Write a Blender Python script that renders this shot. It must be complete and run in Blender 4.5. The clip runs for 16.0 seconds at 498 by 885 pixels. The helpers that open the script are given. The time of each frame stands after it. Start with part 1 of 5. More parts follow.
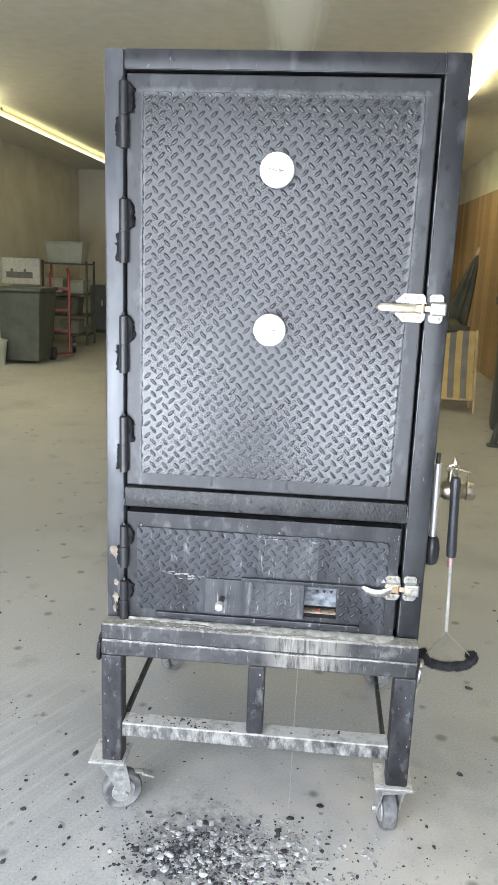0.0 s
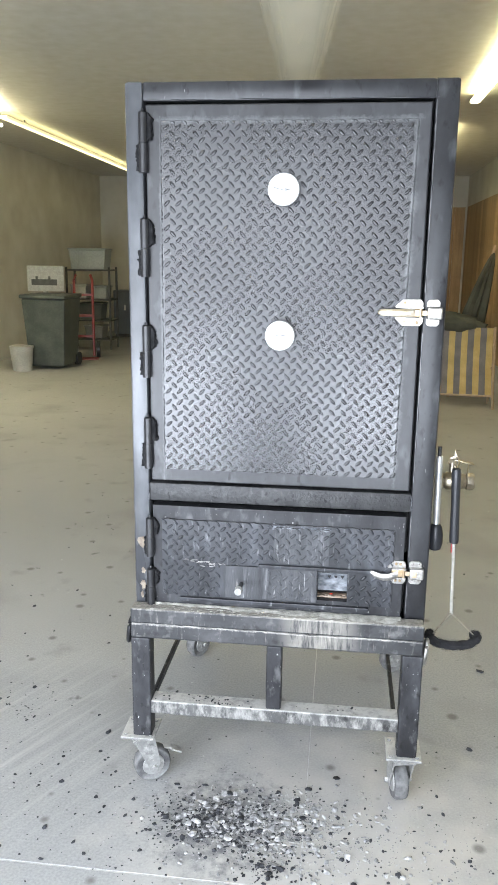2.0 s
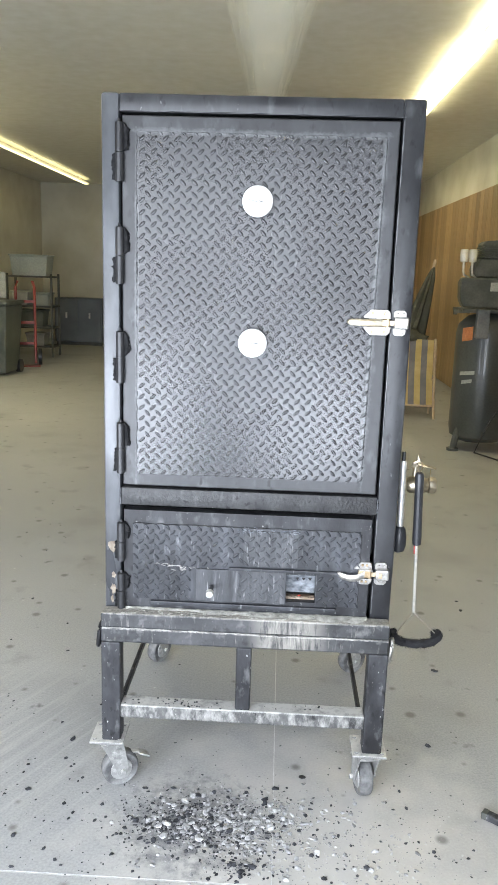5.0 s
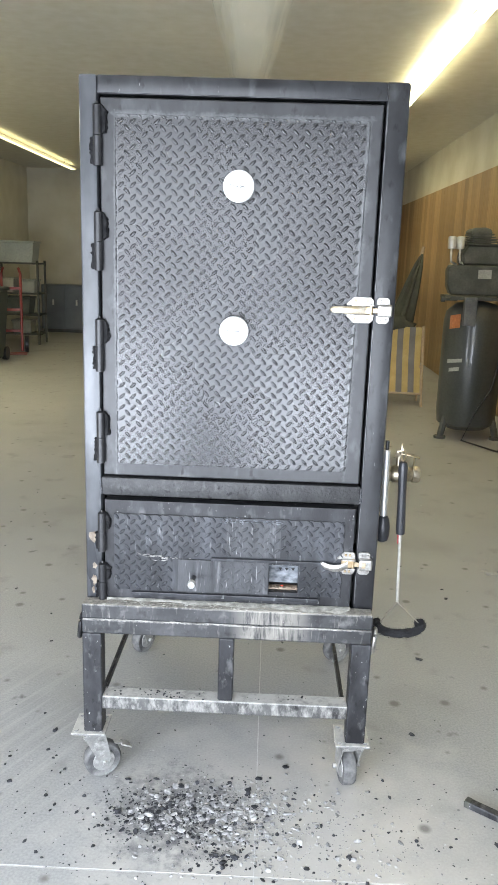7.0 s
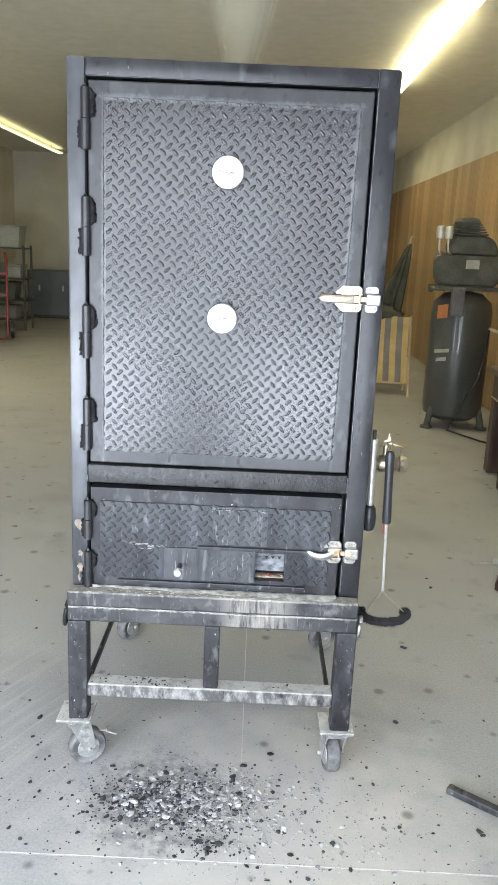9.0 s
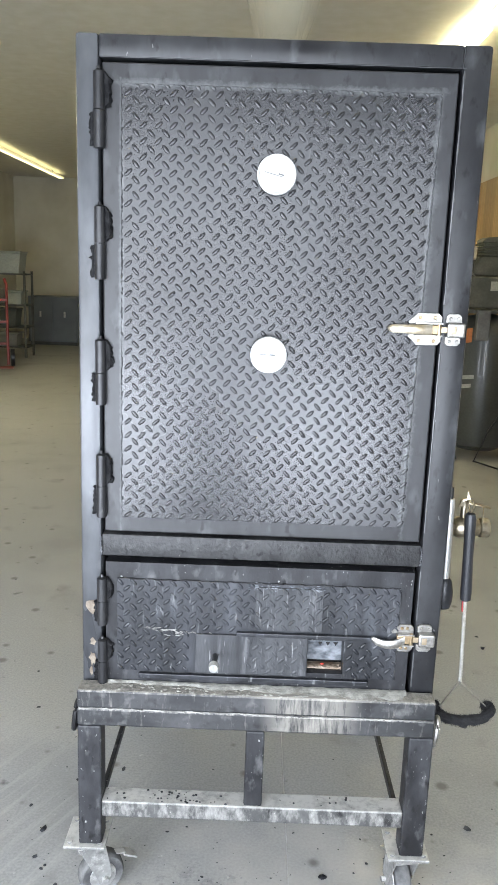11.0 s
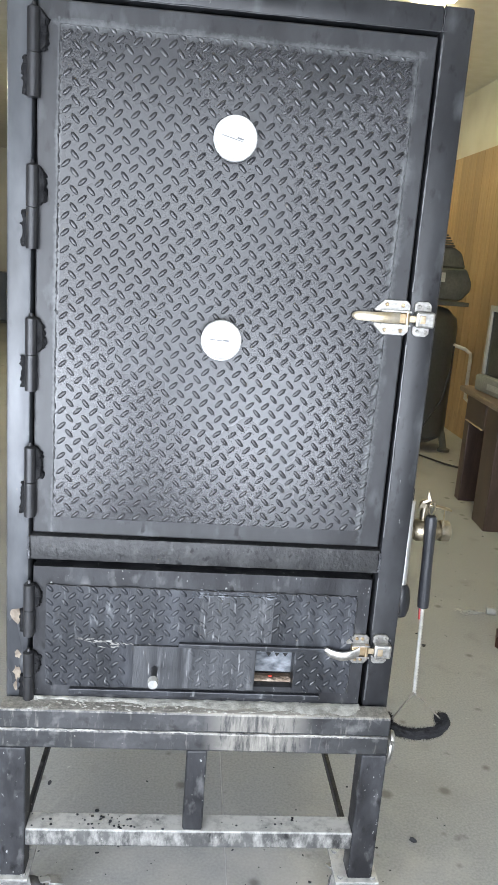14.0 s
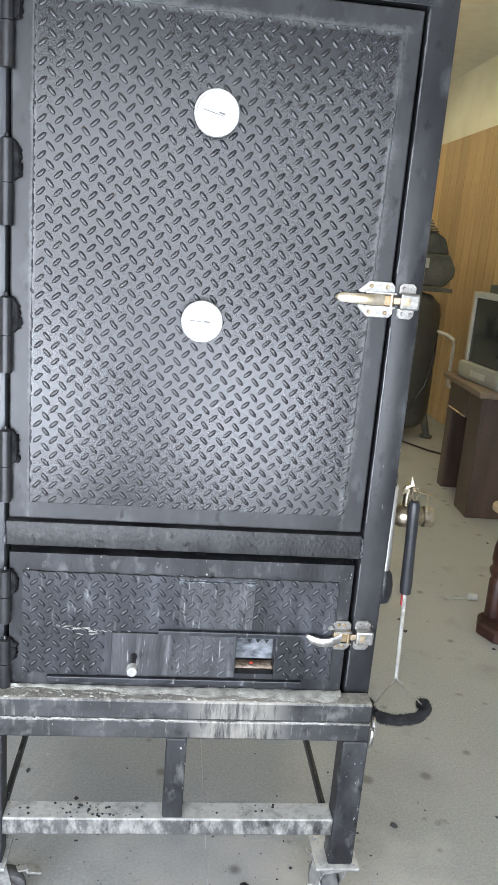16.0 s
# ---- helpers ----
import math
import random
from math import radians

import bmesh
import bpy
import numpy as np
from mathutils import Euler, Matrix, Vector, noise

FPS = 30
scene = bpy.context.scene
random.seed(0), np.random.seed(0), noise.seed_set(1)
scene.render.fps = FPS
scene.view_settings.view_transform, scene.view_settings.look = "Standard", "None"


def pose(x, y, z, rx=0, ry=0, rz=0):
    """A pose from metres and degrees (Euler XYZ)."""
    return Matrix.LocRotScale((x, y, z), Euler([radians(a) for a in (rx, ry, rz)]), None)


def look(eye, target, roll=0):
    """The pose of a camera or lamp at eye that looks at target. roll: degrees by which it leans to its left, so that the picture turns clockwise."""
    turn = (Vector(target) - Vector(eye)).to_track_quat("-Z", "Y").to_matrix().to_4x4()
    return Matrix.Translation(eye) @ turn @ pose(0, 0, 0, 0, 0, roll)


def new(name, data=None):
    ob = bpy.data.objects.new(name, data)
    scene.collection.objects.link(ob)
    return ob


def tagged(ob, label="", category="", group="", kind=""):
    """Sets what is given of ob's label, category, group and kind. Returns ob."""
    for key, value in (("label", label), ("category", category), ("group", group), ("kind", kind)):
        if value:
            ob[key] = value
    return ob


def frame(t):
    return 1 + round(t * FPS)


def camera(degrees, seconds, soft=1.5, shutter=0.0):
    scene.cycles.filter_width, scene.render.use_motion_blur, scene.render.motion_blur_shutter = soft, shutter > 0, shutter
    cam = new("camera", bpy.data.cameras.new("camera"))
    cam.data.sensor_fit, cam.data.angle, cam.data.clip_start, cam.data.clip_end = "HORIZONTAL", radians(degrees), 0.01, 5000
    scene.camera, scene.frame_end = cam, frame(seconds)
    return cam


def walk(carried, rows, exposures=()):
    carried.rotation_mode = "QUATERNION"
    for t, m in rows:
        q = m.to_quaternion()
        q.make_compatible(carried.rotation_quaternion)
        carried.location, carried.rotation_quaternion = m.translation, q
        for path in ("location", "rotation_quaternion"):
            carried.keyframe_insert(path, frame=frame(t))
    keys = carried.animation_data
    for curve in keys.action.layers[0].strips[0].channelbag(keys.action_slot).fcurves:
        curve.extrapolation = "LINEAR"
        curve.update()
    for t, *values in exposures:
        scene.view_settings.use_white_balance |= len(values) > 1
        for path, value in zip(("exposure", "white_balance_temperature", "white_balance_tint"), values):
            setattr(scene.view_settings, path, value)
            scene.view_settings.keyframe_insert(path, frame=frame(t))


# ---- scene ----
cam = camera(35.6, 16.0, soft=1.3)
PATH = [
    (0, (0.105, -1.735, 1.406), (-0.062, 0.205, 0.949), 2.1),
    (0.5, (0.061, -1.81, 1.408), (-0.1, 0.121, 0.912), 1.8),
    (1, (0.102, -1.845, 1.425), (-0.066, 0.08, 0.911), 1.8),
    (1.5, (0.159, -1.862, 1.413), (-0.034, 0.066, 0.917), 0.8),
    (2, (0.143, -1.882, 1.433), (-0.086, 0.051, 0.976), 0.7),
    (2.5, (0.113, -1.916, 1.441), (-0.082, 0.025, 1.001), 1.6),
    (3, (0.063, -1.943, 1.443), (-0.054, 0.007, 1.011), 2.0),
    (3.5, (0.058, -1.948, 1.435), (-0.047, 0.002, 1.003), 2.1),
    (4, (0.053, -1.945, 1.43), (-0.04, 0.007, 1.001), 2.0),
    (6.5, (0.084, -1.911, 1.429), (0.032, 0.038, 0.983), 1.8),
    (7, (0.082, -1.908, 1.429), (0.038, 0.038, 0.969), 1.9),
    (7.5, (0.081, -1.909, 1.427), (0.042, 0.036, 0.963), 2.0),
    (8, (0.082, -1.909, 1.428), (0.054, 0.033, 0.949), 2.2),
    (8.5, (0.079, -1.908, 1.425), (0.069, 0.031, 0.937), 2.5),
    (9, (0.08, -1.903, 1.428), (0.072, 0.036, 0.94), 2.6),
    (9.5, (0.097, -1.858, 1.419), (0.066, 0.083, 0.939), 2.5),
    (10, (0.077, -1.743, 1.41), (0.023, 0.21, 0.983), 1.9),
    (10.2, (0.052, -1.698, 1.418), (0.005, 0.256, 0.996), 1.6),
    (12.3, (-0.07, -1.392, 1.411), (-0.013, 0.556, 0.964), 3.5),
    (12.5, (-0.058, -1.398, 1.411), (0.009, 0.551, 0.965), 3.4),
    (13, (-0.051, -1.399, 1.41), (0.063, 0.545, 0.954), 3.7),
    (13.5, (-0.058, -1.395, 1.4), (0.09, 0.546, 0.944), 4.0),
    (14, (-0.059, -1.386, 1.402), (0.105, 0.553, 0.941), 4.3),
    (14.5, (-0.057, -1.375, 1.399), (0.124, 0.56, 0.927), 4.5),
    (15, (-0.057, -1.365, 1.398), (0.139, 0.568, 0.92), 4.6),
    (15.5, (-0.056, -1.362, 1.396), (0.146, 0.569, 0.914), 4.6),
    (16, (-0.053, -1.362, 1.392), (0.156, 0.565, 0.9), 4.8),
]
walk(cam, [(t, look(eye, target, roll)) for t, eye, target, roll in PATH], [(0, 0.13), (4, 0.18), (7, 0.14), (9, 0.12), (10, 0.1), (12.5, 0.04), (14, 0.0), (16, -0.03)])

# ---- world, daylight through the open shed door, exposure ----
world = bpy.data.worlds.new("world")
scene.world = world
world.use_nodes = True
wn = world.node_tree
sky = wn.nodes.new("ShaderNodeTexSky")
sky.sky_type, sky.sun_disc = "NISHITA", False
sky.sun_elevation, sky.sun_rotation = radians(38), radians(200)
wn.nodes["Background"].inputs["Strength"].default_value = 0.12
wn.links.new(sky.outputs["Color"], wn.nodes["Background"].inputs["Color"])

sun = new("sun", bpy.data.lights.new("sun", "SUN"))
sun.data.energy, sun.data.angle, sun.data.color = 1.0, radians(12), (1.0, 0.96, 0.9)
sun.matrix_world = look((4, 14, 14), (0, 0, 0))

# the shed: side walls, far wall, door wall, ceiling
XL, XR, YB, YF, ZC = -4.7, 2.36, 13.6, -2.36, 3.0
# the yard's light through the door: sunlit apron low down, paler sky and trees above
# area lamps stand in; gaps between them leave dark bands in the reflections
for name, x0, x1, z0, z1, watts in (("apron_light", -2.6, -0.42, 0.2, 0.95, 112), ("apron_light", -0.04, 0.7, 0.2, 0.95, 34), ("door_skylight", -2.6, 0.36, 0.98, 2.1, 78), ("door_skylight", 0.5, 0.86, 0.98, 2.1, 12)):
    opening = new(name, bpy.data.lights.new(name, "AREA"))
    opening.data.shape, opening.data.size, opening.data.size_y = "RECTANGLE", x1 - x0, z1 - z0
    opening.data.energy, opening.data.color = watts, (0.8, 0.87, 0.985)
    x, z = (x0 + x1) / 2, (z0 + z1) / 2
    opening.matrix_world = look((x, YF + 0.06, z), (x, 0, z))

scene.view_settings.exposure = 0.0


# ---- materials ----
def surface(name, base, second, scale=6.0, fine=60.0, rough=(0.45, 0.65), metal=0.0, bump=0.15, depth=0.002, spots=None, coat=0.0, stretch=(1, 1, 1), specular=0.5):
    """A two-scale procedural surface: base and second colours by a broad noise, a fine noise for grain and relief, and optional spots (colour, threshold, scale)."""
    m = bpy.data.materials.new(name)
    m.use_nodes = True
    t = m.node_tree
    bsdf = t.nodes["Principled BSDF"]
    pos = t.nodes.new("ShaderNodeTexCoord").outputs["Object"]
    mp = t.nodes.new("ShaderNodeMapping")
    mp.inputs["Scale"].default_value = stretch
    t.links.new(pos, mp.inputs["Vector"])
    broad, grain = t.nodes.new("ShaderNodeTexNoise"), t.nodes.new("ShaderNodeTexNoise")
    for n, s_, d in ((broad, scale, 5), (grain, fine, 4)):
        n.inputs["Scale"].default_value, n.inputs["Detail"].default_value = s_, d
        t.links.new(mp.outputs["Vector"], n.inputs["Vector"])
    ramp = t.nodes.new("ShaderNodeValToRGB")
    ramp.color_ramp.elements[0].position, ramp.color_ramp.elements[1].position = 0.36, 0.66
    ramp.color_ramp.elements[0].color, ramp.color_ramp.elements[1].color = (*base, 1), (*second, 1)
    t.links.new(broad.outputs["Fac"], ramp.inputs["Fac"])
    shade = t.nodes.new("ShaderNodeMix")
    shade.data_type, shade.blend_type = "RGBA", "OVERLAY"
    shade.inputs["Factor"].default_value = 0.35
    t.links.new(ramp.outputs["Color"], shade.inputs["A"])
    t.links.new(grain.outputs["Fac"], shade.inputs["B"])
    colour = shade.outputs["Result"]
    for spot in spots or ():
        tint, threshold, s_ = spot[:3]
        n = t.nodes.new("ShaderNodeTexNoise")
        n.inputs["Scale"].default_value, n.inputs["Detail"].default_value = s_, 6
        t.links.new(mp.outputs["Vector"], n.inputs["Vector"])
        r = t.nodes.new("ShaderNodeMapRange")
        r.inputs["From Min"].default_value, r.inputs["From Max"].default_value = threshold, threshold + (spot[3] if len(spot) > 3 else 0.06)
        t.links.new(n.outputs["Fac"], r.inputs["Value"])
        mx = t.nodes.new("ShaderNodeMix")
        mx.data_type = "RGBA"
        t.links.new(r.outputs["Result"], mx.inputs["Factor"])
        t.links.new(colour, mx.inputs["A"])
        mx.inputs["B"].default_value = (*tint, 1)
        colour = mx.outputs["Result"]
    t.links.new(colour, bsdf.inputs["Base Color"])
    rr = t.nodes.new("ShaderNodeMapRange")
    rr.inputs["To Min"].default_value, rr.inputs["To Max"].default_value = rough
    t.links.new(broad.outputs["Fac"], rr.inputs["Value"])
    t.links.new(rr.outputs["Result"], bsdf.inputs["Roughness"])
    bsdf.inputs["Metallic"].default_value = metal
    bsdf.inputs["Coat Weight"].default_value = coat
    bsdf.inputs["Specular IOR Level"].default_value = specular
    b = t.nodes.new("ShaderNodeBump")
    b.inputs["Strength"].default_value, b.inputs["Distance"].default_value = bump, depth
    t.links.new(grain.outputs["Fac"], b.inputs["Height"])
    t.links.new(b.outputs["Normal"], bsdf.inputs["Normal"])
    return m


def ashy(name, base, second, low, high, streak=(14, 14, 3), patch=0.0, lie=0.38, ash=(0.55, 0.54, 0.51)):
    """Painted steel with pale ash lying on its upward faces and clinging in streaks to its upright ones."""
    m = surface(name, base, second, 9, 110, (0.35, 0.65), 0.0, 0.45, 0.0015, [((0.11, 0.11, 0.108), 0.58, 34, 0.16), ((0.009, 0.009, 0.01), 0.6, 27, 0.12), ((0.3, 0.29, 0.27), 0.69, 120, 0.05)])
    t = m.node_tree
    bsdf = t.nodes["Principled BSDF"]
    old = bsdf.inputs["Base Color"].links[0].from_socket
    geo = t.nodes.new("ShaderNodeNewGeometry")
    up = t.nodes.new("ShaderNodeSeparateXYZ")
    t.links.new(geo.outputs["True Normal"], up.inputs[0])
    mp = t.nodes.new("ShaderNodeMapping")
    mp.inputs["Scale"].default_value = streak
    t.links.new(t.nodes.new("ShaderNodeTexCoord").outputs["Object"], mp.inputs["Vector"])
    n = t.nodes.new("ShaderNodeTexNoise")
    n.inputs["Scale"].default_value, n.inputs["Detail"].default_value, n.inputs["Roughness"].default_value = 1.0, 10, 0.68
    t.links.new(mp.outputs["Vector"], n.inputs["Vector"])
    add = t.nodes.new("ShaderNodeMath")
    add.operation = "MULTIPLY_ADD"
    t.links.new(up.outputs["Z"], add.inputs[0])
    add.inputs[1].default_value = lie
    t.links.new(n.outputs["Fac"], add.inputs[2])
    r = t.nodes.new("ShaderNodeMapRange")
    r.inputs["From Min"].default_value, r.inputs["From Max"].default_value = low, high
    # ash spilt from the damper hole has run down one stretch of the beam
    along = t.nodes.new("ShaderNodeSeparateXYZ")
    t.links.new(mp.inputs["Vector"].links[0].from_socket, along.inputs[0])
    off = t.nodes.new("ShaderNodeMath")
    off.operation = "SUBTRACT"
    off.inputs[1].default_value = 0.113
    t.links.new(along.outputs["X"], off.inputs[0])
    width = t.nodes.new("ShaderNodeMath")
    width.operation = "ABSOLUTE"
    t.links.new(off.outputs[0], width.inputs[0])
    spill = t.nodes.new("ShaderNodeMapRange")
    spill.inputs["From Min"].default_value, spill.inputs["From Max"].default_value = 0.28, 0.22
    spill.inputs["To Max"].default_value = patch
    ragged = t.nodes.new("ShaderNodeMath")
    ragged.operation = "MULTIPLY_ADD"
    ragged.inputs[1].default_value = 0.3
    t.links.new(n.outputs["Fac"], ragged.inputs[0])
    t.links.new(width.outputs[0], ragged.inputs[2])
    t.links.new(ragged.outputs[0], spill.inputs["Value"])
    total = t.nodes.new("ShaderNodeMath")
    t.links.new(add.outputs[0], total.inputs[0])
    t.links.new(spill.outputs["Result"], total.inputs[1])
    t.links.new(total.outputs[0], r.inputs["Value"])
    mx = t.nodes.new("ShaderNodeMix")
    mx.data_type = "RGBA"
    t.links.new(r.outputs["Result"], mx.inputs["Factor"])
    t.links.new(old, mx.inputs["A"])
    mx.inputs["B"].default_value = (*ash, 1)
    t.links.new(mx.outputs["Result"], bsdf.inputs["Base Color"])
    return m


def glow(name, colour, strength):
    m = bpy.data.materials.new(name)
    m.use_nodes = True
    b = m.node_tree.nodes["Principled BSDF"]
    b.inputs["Base Color"].default_value = (0.25, 0.03, 0.02, 1)
    b.inputs["Emission Color"].default_value, b.inputs["Emission Strength"].default_value = (*colour, 1), strength
    return m


BLACK_PAINT = surface("satin_black_paint", (0.011, 0.011, 0.013), (0.034, 0.035, 0.038), 7, 60, (0.16, 0.6), 0, 0.35, 0.001, [((0.085, 0.088, 0.092), 0.57, 22, 0.22), ((0.005, 0.005, 0.006), 0.6, 48, 0.1), ((0.19, 0.19, 0.185), 0.7, 110, 0.05)], stretch=(1, 1, 0.5), specular=0.45)
GRIMY_PAINT = surface("grime_pitted_black_paint", (0.014, 0.014, 0.015), (0.045, 0.045, 0.046), 12, 130, (0.3, 0.7), 0, 0.9, 0.0022, [((0.06, 0.06, 0.06), 0.56, 60, 0.16), ((0.004, 0.004, 0.005), 0.6, 75, 0.08), ((0.2, 0.195, 0.185), 0.7, 150, 0.05)], stretch=(1, 1, 0.8), specular=0.42)
PLATE_PAINT = surface("black_tread_plate", (0.012, 0.012, 0.014), (0.024, 0.024, 0.027), 3, 260, (0.17, 0.36), 0, 0.35, 0.0005, specular=0.62)
SOOTY_PLATE = surface("sooty_tread_plate", (0.013, 0.014, 0.017), (0.036, 0.038, 0.045), 7, 130, (0.2, 0.5), 0, 0.6, 0.0014, [((0.075, 0.08, 0.09), 0.57, 15, 0.2), ((0.17, 0.175, 0.18), 0.64, 60, 0.12)], stretch=(1.6, 1, 0.35), specular=0.5)
# light base and pale blotches paint in the post's sheen; tan spots are wear
SHEEN_POST = surface("worn_paint_with_sheen", (0.045, 0.047, 0.052), (0.13, 0.135, 0.145), 6, 40, (0.14, 0.5), 0.12, 0.3, 0.0012, [((0.21, 0.215, 0.22), 0.58, 15, 0.18), ((0.03, 0.031, 0.034), 0.62, 26, 0.12), ((0.34, 0.26, 0.17), 0.7, 12)], stretch=(1, 1, 0.4))
STREAKED = surface("streaked_grey_plate", (0.02, 0.021, 0.024), (0.06, 0.062, 0.067), 13, 150, (0.28, 0.56), 0, 0.7, 0.0014, [((0.14, 0.143, 0.15), 0.56, 22, 0.16), ((0.28, 0.28, 0.285), 0.63, 75, 0.1)], stretch=(2.2, 1, 0.3), specular=0.4)
EDGE_HIGHLIGHT = surface("painted_edge_highlight", (0.04, 0.041, 0.043), (0.15, 0.153, 0.156), 9, 120, (0.25, 0.5), 0.3, 0.3, 0.001)
ASH_BEAM = ashy("ash_streaked_black_steel", (0.018, 0.019, 0.021), (0.05, 0.05, 0.053), 0.57, 1.0, (95, 95, 14), 0.2, 0.36, (0.42, 0.395, 0.35))
ASH_BAR = ashy("ash_covered_steel", (0.03, 0.03, 0.031), (0.09, 0.09, 0.087), 0.44, 0.88, (46, 46, 20), 0.0, 0.34)
LEG_PAINT = surface("dusty_black_steel", (0.012, 0.012, 0.014), (0.042, 0.043, 0.047), 11, 90, (0.3, 0.65), 0, 0.5, 0.0014, [((0.1, 0.1, 0.102), 0.58, 26, 0.15), ((0.006, 0.006, 0.007), 0.6, 34, 0.1), ((0.34, 0.34, 0.33), 0.68, 110, 0.05)], stretch=(1.4, 1.4, 0.7), specular=0.33)
WELD_BLACK = surface("dark_weld_lumps", (0.006, 0.006, 0.007), (0.022, 0.022, 0.023), 60, 260, (0.6, 0.95), 0, 0.9, 0.003, specular=0.15)
HINGE_STEEL = surface("black_hinge_steel", (0.02, 0.02, 0.022), (0.035, 0.035, 0.037), 12, 120, (0.28, 0.42), 0.3, 0.2, 0.0006)
WELD = surface("rough_weld", (0.02, 0.02, 0.022), (0.07, 0.07, 0.072), 30, 200, (0.4, 0.7), 0.3, 0.9, 0.002)
SEAM_ASH = surface("ashy_weld_bead", (0.06, 0.06, 0.06), (0.46, 0.45, 0.42), 14, 150, (0.7, 0.9), 0, 0.6, 0.002)
STAINLESS = surface("stainless_steel", (0.3, 0.29, 0.27), (0.47, 0.455, 0.43), 50, 200, (0.26, 0.42), 0.9, 0.1, 0.0004)
GOLD_STEEL = surface("heat_tinted_stainless", (0.36, 0.26, 0.15), (0.6, 0.51, 0.38), 25, 150, (0.26, 0.42), 0.9, 0.1, 0.0004)
GOLD_LEVER = surface("gold_tinted_lever", (0.52, 0.42, 0.27), (0.66, 0.6, 0.5), 28, 150, (0.28, 0.42), 0.85, 0.1, 0.0004)
ZINC = surface("zinc_pipe", (0.5, 0.49, 0.46), (0.64, 0.63, 0.6), 20, 120, (0.35, 0.5), 0.55, 0.1, 0.0005)
CHROME = surface("satin_chrome", (0.6, 0.6, 0.6), (0.72, 0.72, 0.72), 20, 120, (0.34, 0.48), 0.8, 0.1, 0.0005)
BRASS = surface("dull_brass", (0.34, 0.29, 0.21), (0.48, 0.43, 0.34), 30, 150, (0.26, 0.42), 1.0, 0.15, 0.0006)
DIAL = surface("white_dial", (0.6, 0.6, 0.59), (0.68, 0.68, 0.67), 20, 100, (0.4, 0.5), 0, 0.02, 0.0003)
BEZEL_SHADE = surface("grey_bezel_shade", (0.42, 0.42, 0.42), (0.52, 0.52, 0.52), 30, 100, (0.4, 0.5))
NEEDLE = surface("grey_needle", (0.1, 0.1, 0.1), (0.16, 0.16, 0.16), 40, 100, (0.4, 0.5))
RUBBER = surface("black_rubber", (0.012, 0.013, 0.016), (0.025, 0.026, 0.03), 12, 150, (0.3, 0.45), 0, 0.2, 0.0006)
BRISTLE = surface("black_bristles", (0.008, 0.008, 0.01), (0.02, 0.02, 0.023), 60, 400, (0.7, 0.95), 0, 1.0, 0.004)
CASTER_GREY = ashy("dusty_zinc", (0.16, 0.16, 0.155), (0.32, 0.32, 0.31), 0.52, 0.9, (60, 60, 60))
WHEEL_RUBBER = surface("dusty_grey_wheel", (0.06, 0.06, 0.063), (0.24, 0.24, 0.235), 22, 120, (0.6, 0.8), 0, 0.3, 0.001)
CHARCOAL = surface("charcoal", (0.012, 0.013, 0.016), (0.06, 0.062, 0.072), 60, 260, (0.55, 0.9), 0, 0.8, 0.003)
ASH_LUMP = surface("pale_ash", (0.2, 0.2, 0.205), (0.52, 0.52, 0.52), 40, 200, (0.8, 0.95), 0, 0.7, 0.003)
SCORCHED = surface("scorched_blue_steel", (0.05, 0.058, 0.07), (0.24, 0.255, 0.275), 40, 150, (0.4, 0.7), 0.1, 0.4, 0.001, stretch=(1, 1, 1.6))
ASH_CRUST = surface("ash_crust", (0.3, 0.29, 0.26), (0.64, 0.63, 0.59), 45, 260, (0.8, 0.95), 0, 0.6, 0.002)
RUST = surface("rusted_fire_pan", (0.16, 0.1, 0.06), (0.45, 0.37, 0.29), 22, 120, (0.7, 0.9), 0, 0.5, 0.002)
EMBER = glow("ember", (1.0, 0.08, 0.03), 0.5)
DARK_INSIDE = surface("soot_black", (0.006, 0.006, 0.006), (0.014, 0.013, 0.012), 10, 90, (0.7, 0.9), 0, 0.4, 0.001)
CREAM = surface("cream_ceiling_lining", (0.66, 0.64, 0.56), (0.73, 0.71, 0.62), 0.5, 9, (0.3, 0.42), 0, 0.02, 0.001)
WALL_PAINT = surface("smoke_stained_lining", (0.56, 0.535, 0.45), (0.62, 0.595, 0.5), 0.5, 2, (0.5, 0.6), 0, 0.02, 0.001)
JOINT = surface("dust_filled_joint", (0.5, 0.5, 0.49), (0.66, 0.66, 0.65), 20, 120, (0.8, 0.95), 0, 0.3, 0.002)
# unseen wall, kept dark so the smoker's top reflects less
DOOR_WALL = surface("dark_unseen_door_wall", (0.12, 0.12, 0.115), (0.17, 0.17, 0.16), 0.8, 12, (0.5, 0.6), 0, 0.05, 0.001)
OUTSIDE = surface("gravel_yard", (0.3, 0.29, 0.27), (0.42, 0.41, 0.38), 1.5, 40, (0.85, 0.95), 0, 0.5, 0.01)


